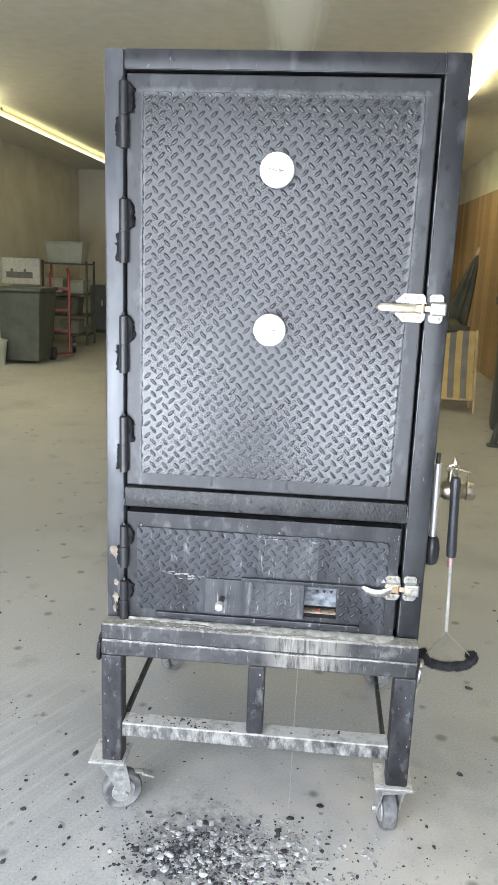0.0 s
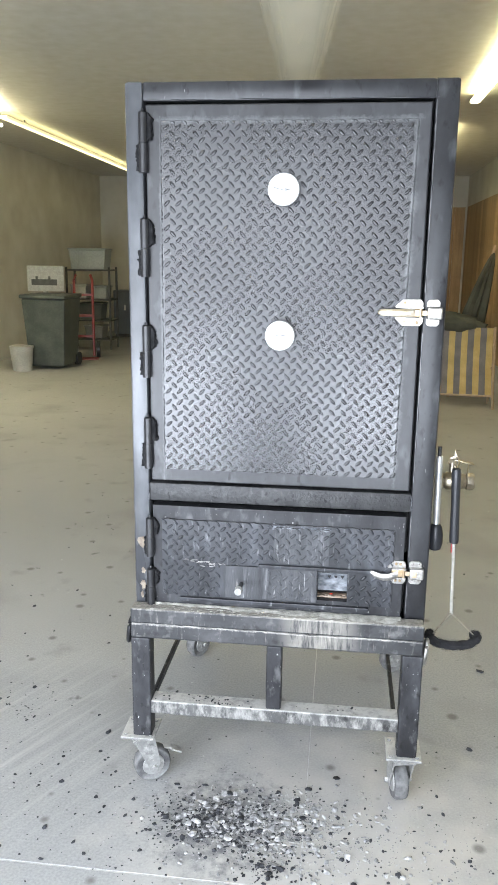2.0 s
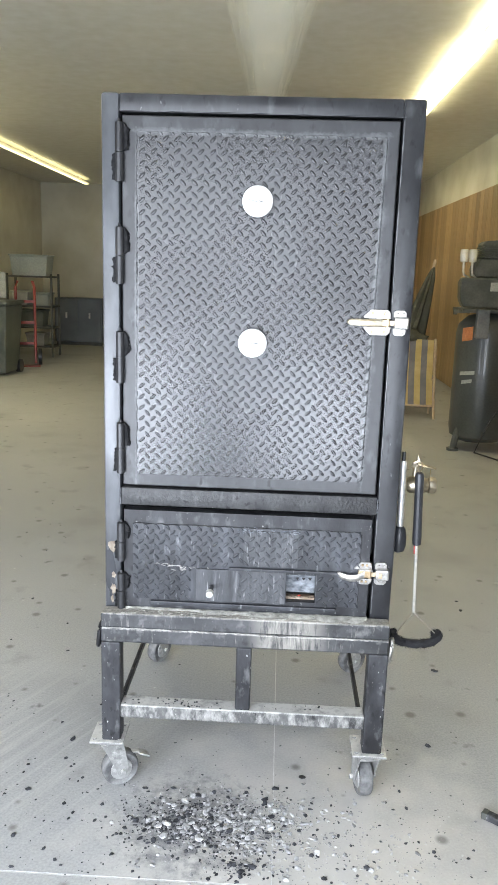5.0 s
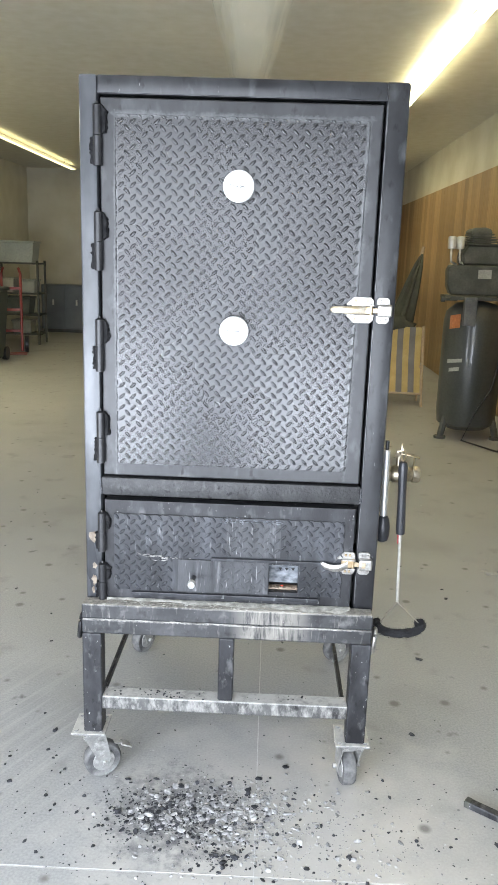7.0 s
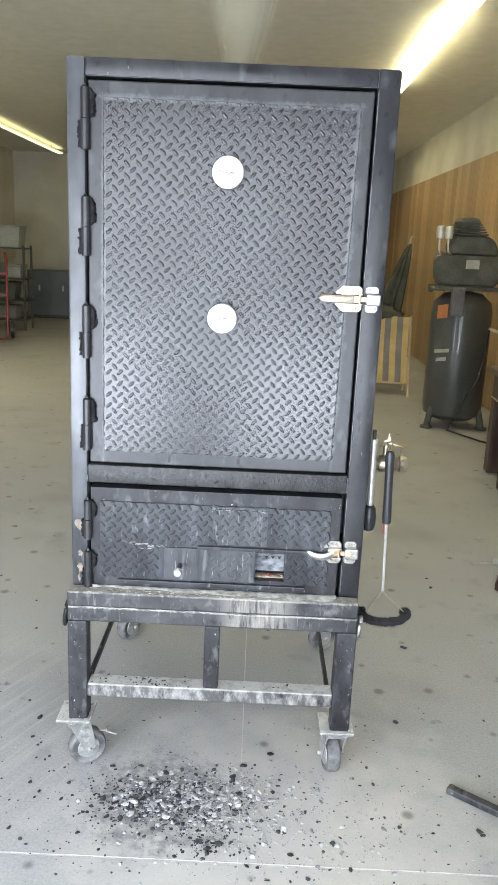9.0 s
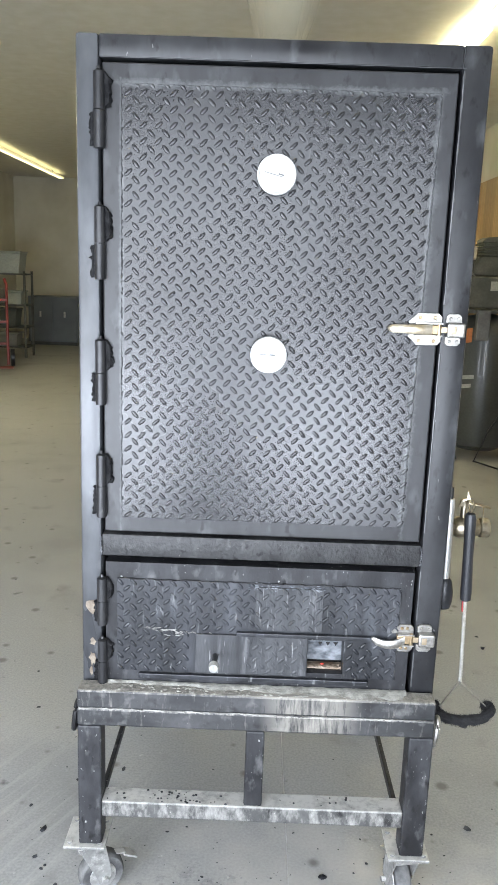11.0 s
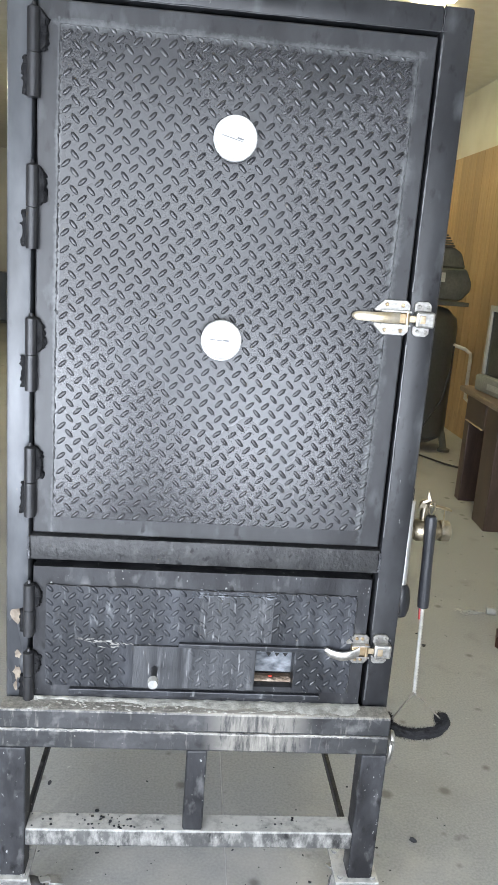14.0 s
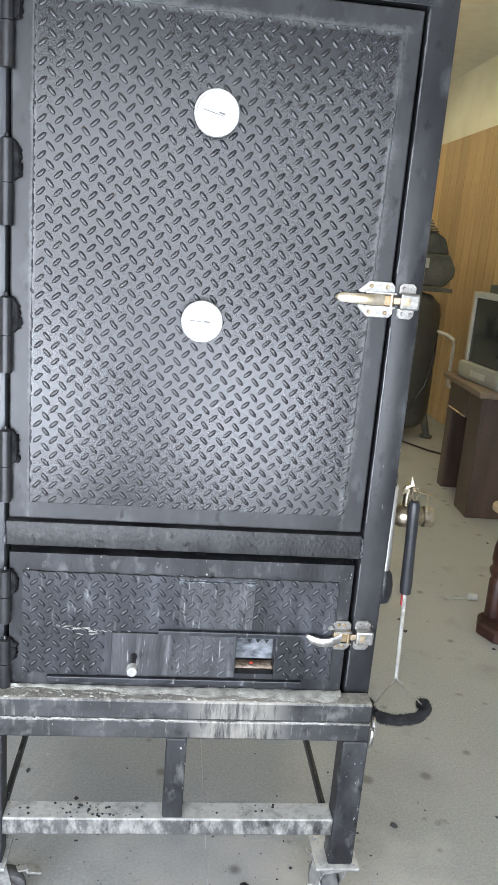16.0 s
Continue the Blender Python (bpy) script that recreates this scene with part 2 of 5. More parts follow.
def concrete():
    m = surface("stained_concrete", (0.31, 0.314, 0.312), (0.375, 0.376, 0.37), 0.7, 150, (0.5, 0.72), 0, 0.08, 0.002,
                [((0.24, 0.24, 0.235), 0.54, 1.6, 0.28), ((0.15, 0.15, 0.145), 0.685, 12, 0.08), ((0.25, 0.25, 0.24), 0.62, 5, 0.14), ((0.5, 0.5, 0.49), 0.7, 38, 0.06)])
    t = m.node_tree
    bsdf = t.nodes["Principled BSDF"]
    old = bsdf.inputs["Base Color"].links[0].from_socket
    # pale ash dust trodden in round the spill
    vec = t.nodes.new("ShaderNodeVectorMath")
    vec.operation = "DISTANCE"
    t.links.new(t.nodes.new("ShaderNodeTexCoord").outputs["Object"], vec.inputs[0])
    vec.inputs[1].default_value = (0.2, -0.3, 0)
    n = t.nodes.new("ShaderNodeTexNoise")
    n.inputs["Scale"].default_value, n.inputs["Detail"].default_value = 7, 8
    mad = t.nodes.new("ShaderNodeMath")
    mad.operation = "MULTIPLY_ADD"
    t.links.new(n.outputs["Fac"], mad.inputs[0])
    mad.inputs[1].default_value = 0.9
    t.links.new(vec.outputs["Value"], mad.inputs[2])
    r = t.nodes.new("ShaderNodeMapRange")
    r.inputs["From Min"].default_value, r.inputs["From Max"].default_value = 1.12, 0.66
    r.inputs["To Max"].default_value = 0.75
    t.links.new(mad.outputs[0], r.inputs["Value"])
    mx = t.nodes.new("ShaderNodeMix")
    mx.data_type = "RGBA"
    t.links.new(r.outputs["Result"], mx.inputs["Factor"])
    t.links.new(old, mx.inputs["A"])
    mx.inputs["B"].default_value = (0.53, 0.51, 0.475, 1)
    # blackened ground under the spilt coals
    soot = t.nodes.new("ShaderNodeVectorMath")
    soot.operation = "DISTANCE"
    t.links.new(vec.inputs[0].links[0].from_socket, soot.inputs[0])
    soot.inputs[1].default_value = (-0.12, -0.15, 0)
    n2 = t.nodes.new("ShaderNodeTexNoise")
    n2.inputs["Scale"].default_value, n2.inputs["Detail"].default_value = 26, 10
    n2.inputs["Roughness"].default_value = 0.7
    t.links.new(vec.inputs[0].links[0].from_socket, n2.inputs["Vector"])
    t.links.new(vec.inputs[0].links[0].from_socket, n.inputs["Vector"])
    mad2 = t.nodes.new("ShaderNodeMath")
    mad2.operation = "MULTIPLY_ADD"
    t.links.new(n2.outputs["Fac"], mad2.inputs[0])
    mad2.inputs[1].default_value = 0.7
    t.links.new(soot.outputs["Value"], mad2.inputs[2])
    r2 = t.nodes.new("ShaderNodeMapRange")
    r2.inputs["From Min"].default_value, r2.inputs["From Max"].default_value = 0.56, 0.38
    r2.inputs["To Max"].default_value = 0.8
    t.links.new(mad2.outputs[0], r2.inputs["Value"])
    mx2 = t.nodes.new("ShaderNodeMix")
    mx2.data_type = "RGBA"
    t.links.new(r2.outputs["Result"], mx2.inputs["Factor"])
    t.links.new(mx.outputs["Result"], mx2.inputs["A"])
    mx2.inputs["B"].default_value = (0.085, 0.09, 0.105, 1)
    # soft round drip stains, a few centimetres wide
    drip = t.nodes.new("ShaderNodeTexVoronoi")
    drip.voronoi_dimensions = "2D"
    drip.inputs["Scale"].default_value = 5.5
    t.links.new(vec.inputs[0].links[0].from_socket, drip.inputs["Vector"])
    chance = t.nodes.new("ShaderNodeSeparateXYZ")
    t.links.new(drip.outputs["Color"], chance.inputs[0])
    reach = t.nodes.new("ShaderNodeMapRange")
    reach.inputs["From Min"].default_value, reach.inputs["From Max"].default_value = 0.35, 1.0
    reach.inputs["To Min"].default_value, reach.inputs["To Max"].default_value = 0.0, 0.13
    t.links.new(chance.outputs["X"], reach.inputs["Value"])
    gap = t.nodes.new("ShaderNodeMath")
    gap.operation = "SUBTRACT"
    t.links.new(reach.outputs["Result"], gap.inputs[0])
    t.links.new(drip.outputs["Distance"], gap.inputs[1])
    soft = t.nodes.new("ShaderNodeMapRange")
    soft.inputs["From Min"].default_value, soft.inputs["From Max"].default_value = 0.0, 0.07
    soft.inputs["To Max"].default_value = 0.75
    t.links.new(gap.outputs[0], soft.inputs["Value"])
    mx3 = t.nodes.new("ShaderNodeMix")
    mx3.data_type = "RGBA"
    t.links.new(soft.outputs["Result"], mx3.inputs["Factor"])
    t.links.new(mx2.outputs["Result"], mx3.inputs["A"])
    mx3.inputs["B"].default_value = (0.13, 0.125, 0.11, 1)
    # pale scrape streaks dragged across the slab by the casters
    turned = t.nodes.new("ShaderNodeMapping")
    turned.vector_type = "TEXTURE"
    turned.inputs["Rotation"].default_value = (0, 0, radians(62))
    turned.inputs["Scale"].default_value = (0.5, 0.022, 1)
    t.links.new(vec.inputs[0].links[0].from_socket, turned.inputs["Vector"])
    drag = t.nodes.new("ShaderNodeTexNoise")
    drag.inputs["Scale"].default_value, drag.inputs["Detail"].default_value = 1.0, 4
    t.links.new(turned.outputs["Vector"], drag.inputs["Vector"])
    spot = t.nodes.new("ShaderNodeVectorMath")
    spot.operation = "DISTANCE"
    spot.inputs[1].default_value = (-0.72, 0.15, 0)
    t.links.new(vec.inputs[0].links[0].from_socket, spot.inputs[0])
    fade = t.nodes.new("ShaderNodeMapRange")
    fade.inputs["From Min"].default_value, fade.inputs["From Max"].default_value = 0.6, 0.2
    t.links.new(spot.outputs["Value"], fade.inputs["Value"])
    mark = t.nodes.new("ShaderNodeMapRange")
    mark.inputs["From Min"].default_value, mark.inputs["From Max"].default_value = 0.5, 0.76
    mark.inputs["To Max"].default_value = 0.45
    t.links.new(drag.outputs["Fac"], mark.inputs["Value"])
    weight = t.nodes.new("ShaderNodeMath")
    weight.operation = "MULTIPLY"
    t.links.new(mark.outputs["Result"], weight.inputs[0])
    t.links.new(fade.outputs["Result"], weight.inputs[1])
    mx4 = t.nodes.new("ShaderNodeMix")
    mx4.data_type = "RGBA"
    t.links.new(weight.outputs[0], mx4.inputs["Factor"])
    t.links.new(mx3.outputs["Result"], mx4.inputs["A"])
    mx4.inputs["B"].default_value = (0.56, 0.55, 0.53, 1)
    t.links.new(mx4.outputs["Result"], bsdf.inputs["Base Color"])
    return m


CONCRETE = concrete()


def edge_scuffs(m, x_left, x_foot, x_right, z_low, z_top, half, tint):
    """Pale grinder scuffs on the paint along the welded edges of a plate."""
    t = m.node_tree
    bsdf = t.nodes["Principled BSDF"]
    old = bsdf.inputs["Base Color"].links[0].from_socket
    pos = t.nodes.new("ShaderNodeTexCoord").outputs["Object"]
    xyz = t.nodes.new("ShaderNodeSeparateXYZ")
    t.links.new(pos, xyz.inputs[0])

    def calc(op, a, b=None, c=None):
        n = t.nodes.new("ShaderNodeMath")
        n.operation = op
        for k, v in enumerate((a, b, c)):
            if v is None:
                continue
            if isinstance(v, (int, float)):
                n.inputs[k].default_value = v
            else:
                t.links.new(v, n.inputs[k])
        return n.outputs[0]

    slope = (x_right - x_foot) / (z_top - z_low)
    edge = calc("MULTIPLY_ADD", xyz.outputs["Z"], slope, x_foot - slope * z_low)
    right = calc("ABSOLUTE", calc("SUBTRACT", xyz.outputs["X"], edge))
    left = calc("MULTIPLY", calc("ABSOLUTE", calc("SUBTRACT", xyz.outputs["X"], x_left)), 2.2)
    top = calc("ABSOLUTE", calc("SUBTRACT", xyz.outputs["Z"], z_top))
    near = calc("MINIMUM", calc("MINIMUM", left, right), top)
    band = calc("SUBTRACT", 1.0, calc("DIVIDE", near, half))
    patchy, fine = t.nodes.new("ShaderNodeTexNoise"), t.nodes.new("ShaderNodeTexNoise")
    for n, s_, d in ((patchy, 11, 3), (fine, 170, 6)):
        n.inputs["Scale"].default_value, n.inputs["Detail"].default_value, n.inputs["Roughness"].default_value = s_, d, 0.6
        t.links.new(pos, n.inputs["Vector"])
    total = calc("ADD", calc("MULTIPLY", calc("MAXIMUM", band, 0.0), 0.42), calc("MULTIPLY_ADD", patchy.outputs["Fac"], 1.0, calc("MULTIPLY", fine.outputs["Fac"], 0.6)))
    r = t.nodes.new("ShaderNodeMapRange")
    r.inputs["From Min"].default_value, r.inputs["From Max"].default_value = 1.0, 1.42
    t.links.new(total, r.inputs["Value"])
    mx = t.nodes.new("ShaderNodeMix")
    mx.data_type = "RGBA"
    inside = calc("MULTIPLY", r.outputs["Result"], calc("MULTIPLY", calc("GREATER_THAN", band, 0.0), calc("MULTIPLY", calc("LESS_THAN", xyz.outputs["Z"], z_top + 0.009), calc("LESS_THAN", xyz.outputs["X"], calc("ADD", edge, 0.013)))))
    t.links.new(inside, mx.inputs["Factor"])
    t.links.new(old, mx.inputs["A"])
    mx.inputs["B"].default_value = (*tint, 1)
    t.links.new(mx.outputs["Result"], bsdf.inputs["Base Color"])
    return m


DOOR_PAINT = edge_scuffs(surface("scuffed_door_paint", (0.012, 0.012, 0.014), (0.036, 0.037, 0.04), 7, 60, (0.16, 0.6), 0, 0.4, 0.0012, [((0.08, 0.083, 0.087), 0.57, 22, 0.22), ((0.005, 0.005, 0.006), 0.6, 48, 0.1)], stretch=(1, 1, 0.5), specular=0.45), -0.297, 0.283, 0.295, 0.912, 1.747, 0.014, (0.11, 0.114, 0.116))
edge_scuffs(PLATE_PAINT, -0.294, 0.278, 0.29, 0.912, 1.744, 0.014, (0.1, 0.104, 0.106))


def pine():
    m = surface("knotty_pine", (0.33, 0.215, 0.105), (0.44, 0.3, 0.155), 5, 60, (0.5, 0.65), 0, 0.2, 0.002, [((0.16, 0.075, 0.03), 0.72, 5, 0.05)], stretch=(3, 3, 0.35))
    t = m.node_tree
    bsdf = t.nodes["Principled BSDF"]
    old = bsdf.inputs["Base Color"].links[0].from_socket
    hs = t.nodes.new("ShaderNodeHueSaturation")
    info = t.nodes.new("ShaderNodeObjectInfo")
    r = t.nodes.new("ShaderNodeMapRange")
    r.inputs["To Min"].default_value, r.inputs["To Max"].default_value = 0.75, 1.2
    t.links.new(info.outputs["Random"], r.inputs["Value"])
    t.links.new(r.outputs["Result"], hs.inputs["Value"])
    t.links.new(old, hs.inputs["Color"])
    t.links.new(hs.outputs["Color"], bsdf.inputs["Base Color"])
    return m


PINE = pine()


# ---- mesh helpers ----
def box(bm, x0, x1, y0, y1, z0, z1, bevel=0.0, turn=None):
    made = bmesh.ops.create_cube(bm, size=1)["verts"]
    bmesh.ops.scale(bm, vec=(x1 - x0, y1 - y0, z1 - z0), verts=made)
    if bevel:
        edges = list({e for v in made for e in v.link_edges})
        got = bmesh.ops.bevel(bm, geom=edges, offset=bevel, segments=2, profile=0.5, affect="EDGES")
        made = list({v for f in got["faces"] for v in f.verts} | {v for v in made if v.is_valid})
    m = Matrix.Translation(((x0 + x1) / 2, (y0 + y1) / 2, (z0 + z1) / 2))
    if turn is not None:
        m = m @ turn
    bmesh.ops.transform(bm, matrix=m, verts=made)
    return made


def rod(bm, a, b, r0, r1=None, seg=16):
    a, b = Vector(a), Vector(b)
    made = bmesh.ops.create_cone(bm, cap_ends=True, segments=seg, radius1=r0, radius2=r0 if r1 is None else r1, depth=(b - a).length)["verts"]
    bmesh.ops.transform(bm, matrix=Matrix.Translation((a + b) / 2) @ (b - a).to_track_quat("Z", "Y").to_matrix().to_4x4(), verts=made)
    return made


def lathe(bm, rows, seg=20, m=None):
    """A turned form about z: rows of (radius, height)."""
    rings = []
    for r, z in rows:
        rings.append([bm.verts.new((r * math.cos(2 * math.pi * i / seg), r * math.sin(2 * math.pi * i / seg), z)) for i in range(seg)])
    for lo, hi in zip(rings, rings[1:]):
        for i in range(seg):
            bm.faces.new((lo[i], lo[(i + 1) % seg], hi[(i + 1) % seg], hi[i]))
    bm.faces.new(rings[0][::-1])
    bm.faces.new(rings[-1])
    if m is not None:
        bmesh.ops.transform(bm, matrix=m, verts=[v for ring in rings for v in ring])


def tube(bm, points, r, seg=8, rough=0.0):
    """A round tube along points."""
    points = [Vector(p) for p in points]
    rings = []
    for i, p in enumerate(points):
        d = (points[min(i + 1, len(points) - 1)] - points[max(i - 1, 0)]).normalized()
        side = d.cross(Vector((0.13, 0.31, 0.94))).normalized()
        upw = d.cross(side)
        rr = r[i] if isinstance(r, (list, tuple)) else r
        ring = []
        for k in range(seg):
            a = 2 * math.pi * k / seg
            q = rr * (1 + (random.uniform(-rough, rough) if rough else 0))
            ring.append(bm.verts.new(p + side * (q * math.cos(a)) + upw * (q * math.sin(a))))
        rings.append(ring)
    for lo, hi in zip(rings, rings[1:]):
        for k in range(seg):
            bm.faces.new((lo[k], lo[(k + 1) % seg], hi[(k + 1) % seg], hi[k]))
    bm.faces.new(rings[0][::-1])
    bm.faces.new(rings[-1])


def prism(bm, outline, y0, y1, bevel=0.0):
    """An outline in x and z, drawn out from y0 to y1."""
    near = [bm.verts.new((x, y0, z)) for x, z in outline]
    far = [bm.verts.new((x, y1, z)) for x, z in outline]
    faces = [bm.faces.new(near), bm.faces.new(far[::-1])]
    n = len(outline)
    for i in range(n):
        faces.append(bm.faces.new((near[(i + 1) % n], near[i], far[i], far[(i + 1) % n])))
    bmesh.ops.recalc_face_normals(bm, faces=faces)
    if bevel:
        bmesh.ops.bevel(bm, geom=list({e for f in faces for e in f.edges}), offset=bevel, segments=1, affect="EDGES")


def part(name, bm, material, parent, label="", smooth=False, kind=""):
    me = bpy.data.meshes.new(name)
    bmesh.ops.recalc_face_normals(bm, faces=bm.faces)
    bm.to_mesh(me)
    bm.free()
    me.materials.append(material)
    if smooth:
        me.shade_smooth()
        me.set_sharp_from_angle(angle=radians(38))
    ob = new(name, me)
    ob.parent = parent
    return tagged(ob, label, kind=kind)


def thing(name, label, category, at=(0, 0, 0), rz=0.0, group=""):
    ob = new(name)
    ob.empty_display_size = 0.1
    ob.matrix_world = pose(*at, 0, 0, rz)
    return tagged(ob, label, category, group)


def boxes(name, rows, material, parent, label="", bevel=0.0, kind=""):
    bm = bmesh.new()
    for row in rows:
        box(bm, *row, bevel=bevel)
    return part(name, bm, material, parent, label, kind=kind)


# ---- the shed ----
floor = boxes("floor", [(XL - 0.2, XR + 0.2, YF - 0.2, YB + 0.2, -0.2, -0.0015)], JOINT, None, kind="structure")
tagged(floor, "grey concrete shed floor with dust-filled joints", "floor")
JX, JY, G, GX = 0.092, -0.352, 0.0032, 0.0014
for x0, x1, y0, y1 in ((XL, JX - GX, JY + G, YB), (JX + GX, XR, JY + G, YB), (XL, JX - GX, YF, JY - G), (JX + GX, XR, YF, JY - G)):
    bm = bmesh.new()
    box(bm, x0, x1, y0, y1, -0.0014, 0.0)
    part("slab", bm, CONCRETE, floor)
ceiling = tagged(boxes("ceiling", [(XL - 0.2, XR + 0.2, YF - 0.2, YB + 0.2, ZC, ZC + 0.15)], CREAM, None, kind="structure"), "cream lined shed ceiling", "ceiling")
tagged(boxes("wall_east", [(XR, XR + 0.15, YF, YB, 0, ZC)], WALL_PAINT, None, kind="structure"), "shed side wall, pine-clad below", "wall")
tagged(boxes("wall_west", [(XL - 0.15, XL, YF, YB, 0, ZC)], WALL_PAINT, None, kind="structure"), "smoke-stained shed side wall", "wall")
tagged(boxes("wall_north", [(XL - 0.15, XR + 0.15, YB, YB + 0.15, 0, ZC)], WALL_PAINT, None, kind="structure"), "far shed wall", "wall")
# wall behind the camera; the post is added in the gap between the lamps
tagged(boxes("wall_south", [(XL - 0.15, -2.6, YF - 0.15, YF, 0, ZC), (0.86, XR + 0.15, YF - 0.15, YF, 0, ZC), (-2.6, 0.86, YF - 0.15, YF, 2.1, ZC), (0.38, 0.48, YF - 0.15, YF - 0.002, 0, 2.1)], DOOR_WALL, None, kind="structure"),
       "unseen shed wall with a wide open vehicle door, darkened and with an added post", "wall")
tagged(boxes("ground", [(-300, 300, -300, YF - 0.2, -0.3, -0.05)], OUTSIDE, None, kind="structure"), "gravel yard outside", "ground")


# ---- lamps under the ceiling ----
def faded_glow(name, colour, core, edge, spread):
    """Lit diffuser with a painted soft glow: emission fades from middle to edges."""
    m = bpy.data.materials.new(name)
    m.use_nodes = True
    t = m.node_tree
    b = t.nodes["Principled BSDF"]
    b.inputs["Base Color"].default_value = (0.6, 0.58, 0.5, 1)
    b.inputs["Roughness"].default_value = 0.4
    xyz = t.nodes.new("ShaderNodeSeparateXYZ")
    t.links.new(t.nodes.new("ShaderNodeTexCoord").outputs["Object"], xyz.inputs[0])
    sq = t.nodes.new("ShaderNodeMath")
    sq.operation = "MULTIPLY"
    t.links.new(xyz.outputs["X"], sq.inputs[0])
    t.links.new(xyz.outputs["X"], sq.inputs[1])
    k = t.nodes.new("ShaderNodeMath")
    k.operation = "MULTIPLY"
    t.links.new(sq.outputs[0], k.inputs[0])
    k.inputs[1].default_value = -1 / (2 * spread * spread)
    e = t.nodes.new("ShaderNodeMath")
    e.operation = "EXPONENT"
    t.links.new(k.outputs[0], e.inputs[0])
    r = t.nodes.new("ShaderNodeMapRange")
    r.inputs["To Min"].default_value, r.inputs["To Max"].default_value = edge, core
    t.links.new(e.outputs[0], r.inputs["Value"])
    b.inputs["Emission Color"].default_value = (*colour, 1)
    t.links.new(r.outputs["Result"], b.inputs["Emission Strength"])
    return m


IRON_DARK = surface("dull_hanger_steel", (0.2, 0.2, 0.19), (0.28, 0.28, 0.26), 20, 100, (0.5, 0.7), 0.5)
# Soft streak glow is put into the emission; each strip has its own strength.
BRIGHT_TUBE = faded_glow("bright_diffuser", (1.0, 0.9, 0.54), 28.0, 0.8, 0.032)
WEAKER_TUBE = faded_glow("weaker_diffuser", (1.0, 0.9, 0.54), 22.0, 0.6, 0.032)
FILL_TUBE = faded_glow("fill_diffuser", (1.0, 0.92, 0.62), 72.0, 1.0, 0.035)
DIM_TUBE = faded_glow("dim_diffuser", (1.0, 0.88, 0.45), 3.6, 0.3, 0.026)


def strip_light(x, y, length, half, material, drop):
    lamp = thing("strip_light", "long lit strip light hung close under the ceiling, two of five added as fill", "lamp", (x, y, ZC), 0, "ceiling strip lights")
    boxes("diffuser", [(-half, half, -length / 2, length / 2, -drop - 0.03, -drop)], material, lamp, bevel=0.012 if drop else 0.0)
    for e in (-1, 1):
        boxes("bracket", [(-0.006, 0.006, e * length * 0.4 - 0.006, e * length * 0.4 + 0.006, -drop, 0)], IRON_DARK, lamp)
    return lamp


# two rows along the shed, two of the strips added as fill
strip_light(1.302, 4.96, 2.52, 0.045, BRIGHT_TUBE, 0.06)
strip_light(1.302, 2.2, 2.54, 0.045, WEAKER_TUBE, 0.06)
# added strip hidden behind the smoker, to lighten the far pine wall
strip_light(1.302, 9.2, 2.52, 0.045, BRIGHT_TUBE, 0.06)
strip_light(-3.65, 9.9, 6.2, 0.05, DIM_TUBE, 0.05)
# added strong strip outside the view, to lighten the left ceiling and wall
strip_light(-3.7, 5.6, 2.42, 0.05, FILL_TUBE, 0.14)


# ---- the smoker ----
smoker = thing("smoker", "tall black steel cabinet smoker on casters, ash-streaked below", "smoker", (0, 0, 0))


def tread_lugs(verts, faces, x0, x1, z0, z1, y, pitch, h, skip=None, ox=0.0, oz=0.0):
    """Raised lens-shaped lugs, leaning both ways in turn, on the plane at y."""
    nx, nz = int((x1 - x0) / pitch * 2) + 4, int((z1 - z0) / pitch * 2) + 4
    for i in range(-2, nx):
        for j in range(-2, nz):
            if (i + j) % 2:
                continue
            cx, cz = x0 + ox + pitch * (0.25 + i / 2), z1 + oz - pitch * (0.25 + j / 2)
            if not (x0 - 0.002 < cx < x1 + 0.002 and z0 - 0.002 < cz < z1 + 0.002) or (skip and skip(cx, cz)):
                continue
            a = radians((44 if i % 2 else -48) + random.uniform(-2.5, 2.5))
            ca, sa = math.cos(a), math.sin(a)
            high = h * random.uniform(0.85, 1.1)
            base = len(verts)
            for k, u in enumerate((-1.0, -0.72, -0.3, 0.3, 0.72, 1.0)):
                w = 0.0042 * (1 - abs(u) ** 2.6) ** 0.5
                tall = high * (1 - abs(u) ** 3) ** 0.5
                for v, f in ((-1, -0.0004), (-0.66, tall * 0.8), (0, tall), (0.66, tall * 0.8), (1, -0.0004)):
                    lx, lz = u * 0.0102, v * w
                    px, pz = cx + lx * ca - lz * sa, cz + lx * sa + lz * ca
                    verts.append((min(max(px, x0), x1), y - f, min(max(pz, z0), z1)))
                if k:
                    p, q = base + 5 * (k - 1), base + 5 * k
                    for e in range(4):
                        faces.append((p + e, p + e + 1, q + e + 1, q + e))


def lug_mesh(name, verts, faces, material, parent, label=""):
    me = bpy.data.meshes.new(name)
    me.from_pydata(verts, [], faces)
    me.materials.append(material)
    me.polygons.foreach_set("use_smooth", [f[3] == f[0] + 5 for f in faces])
    ob = new(name, me)
    ob.parent = parent
    return tagged(ob, label)


def ragged_bead(bm, a, b, r, step=0.006, wob=0.0015):
    a, b = Vector(a), Vector(b)
    n = max(2, int((b - a).length / step))
    pts = [a.lerp(b, i / n) + Vector([random.uniform(-wob, wob) for _ in range(3)]) for i in range(n + 1)]
    tube(bm, pts, [r * random.uniform(0.6, 1.35) for _ in pts], 6, 0.2)


W2, TOP, D = 0.381, 1.831, 0.66
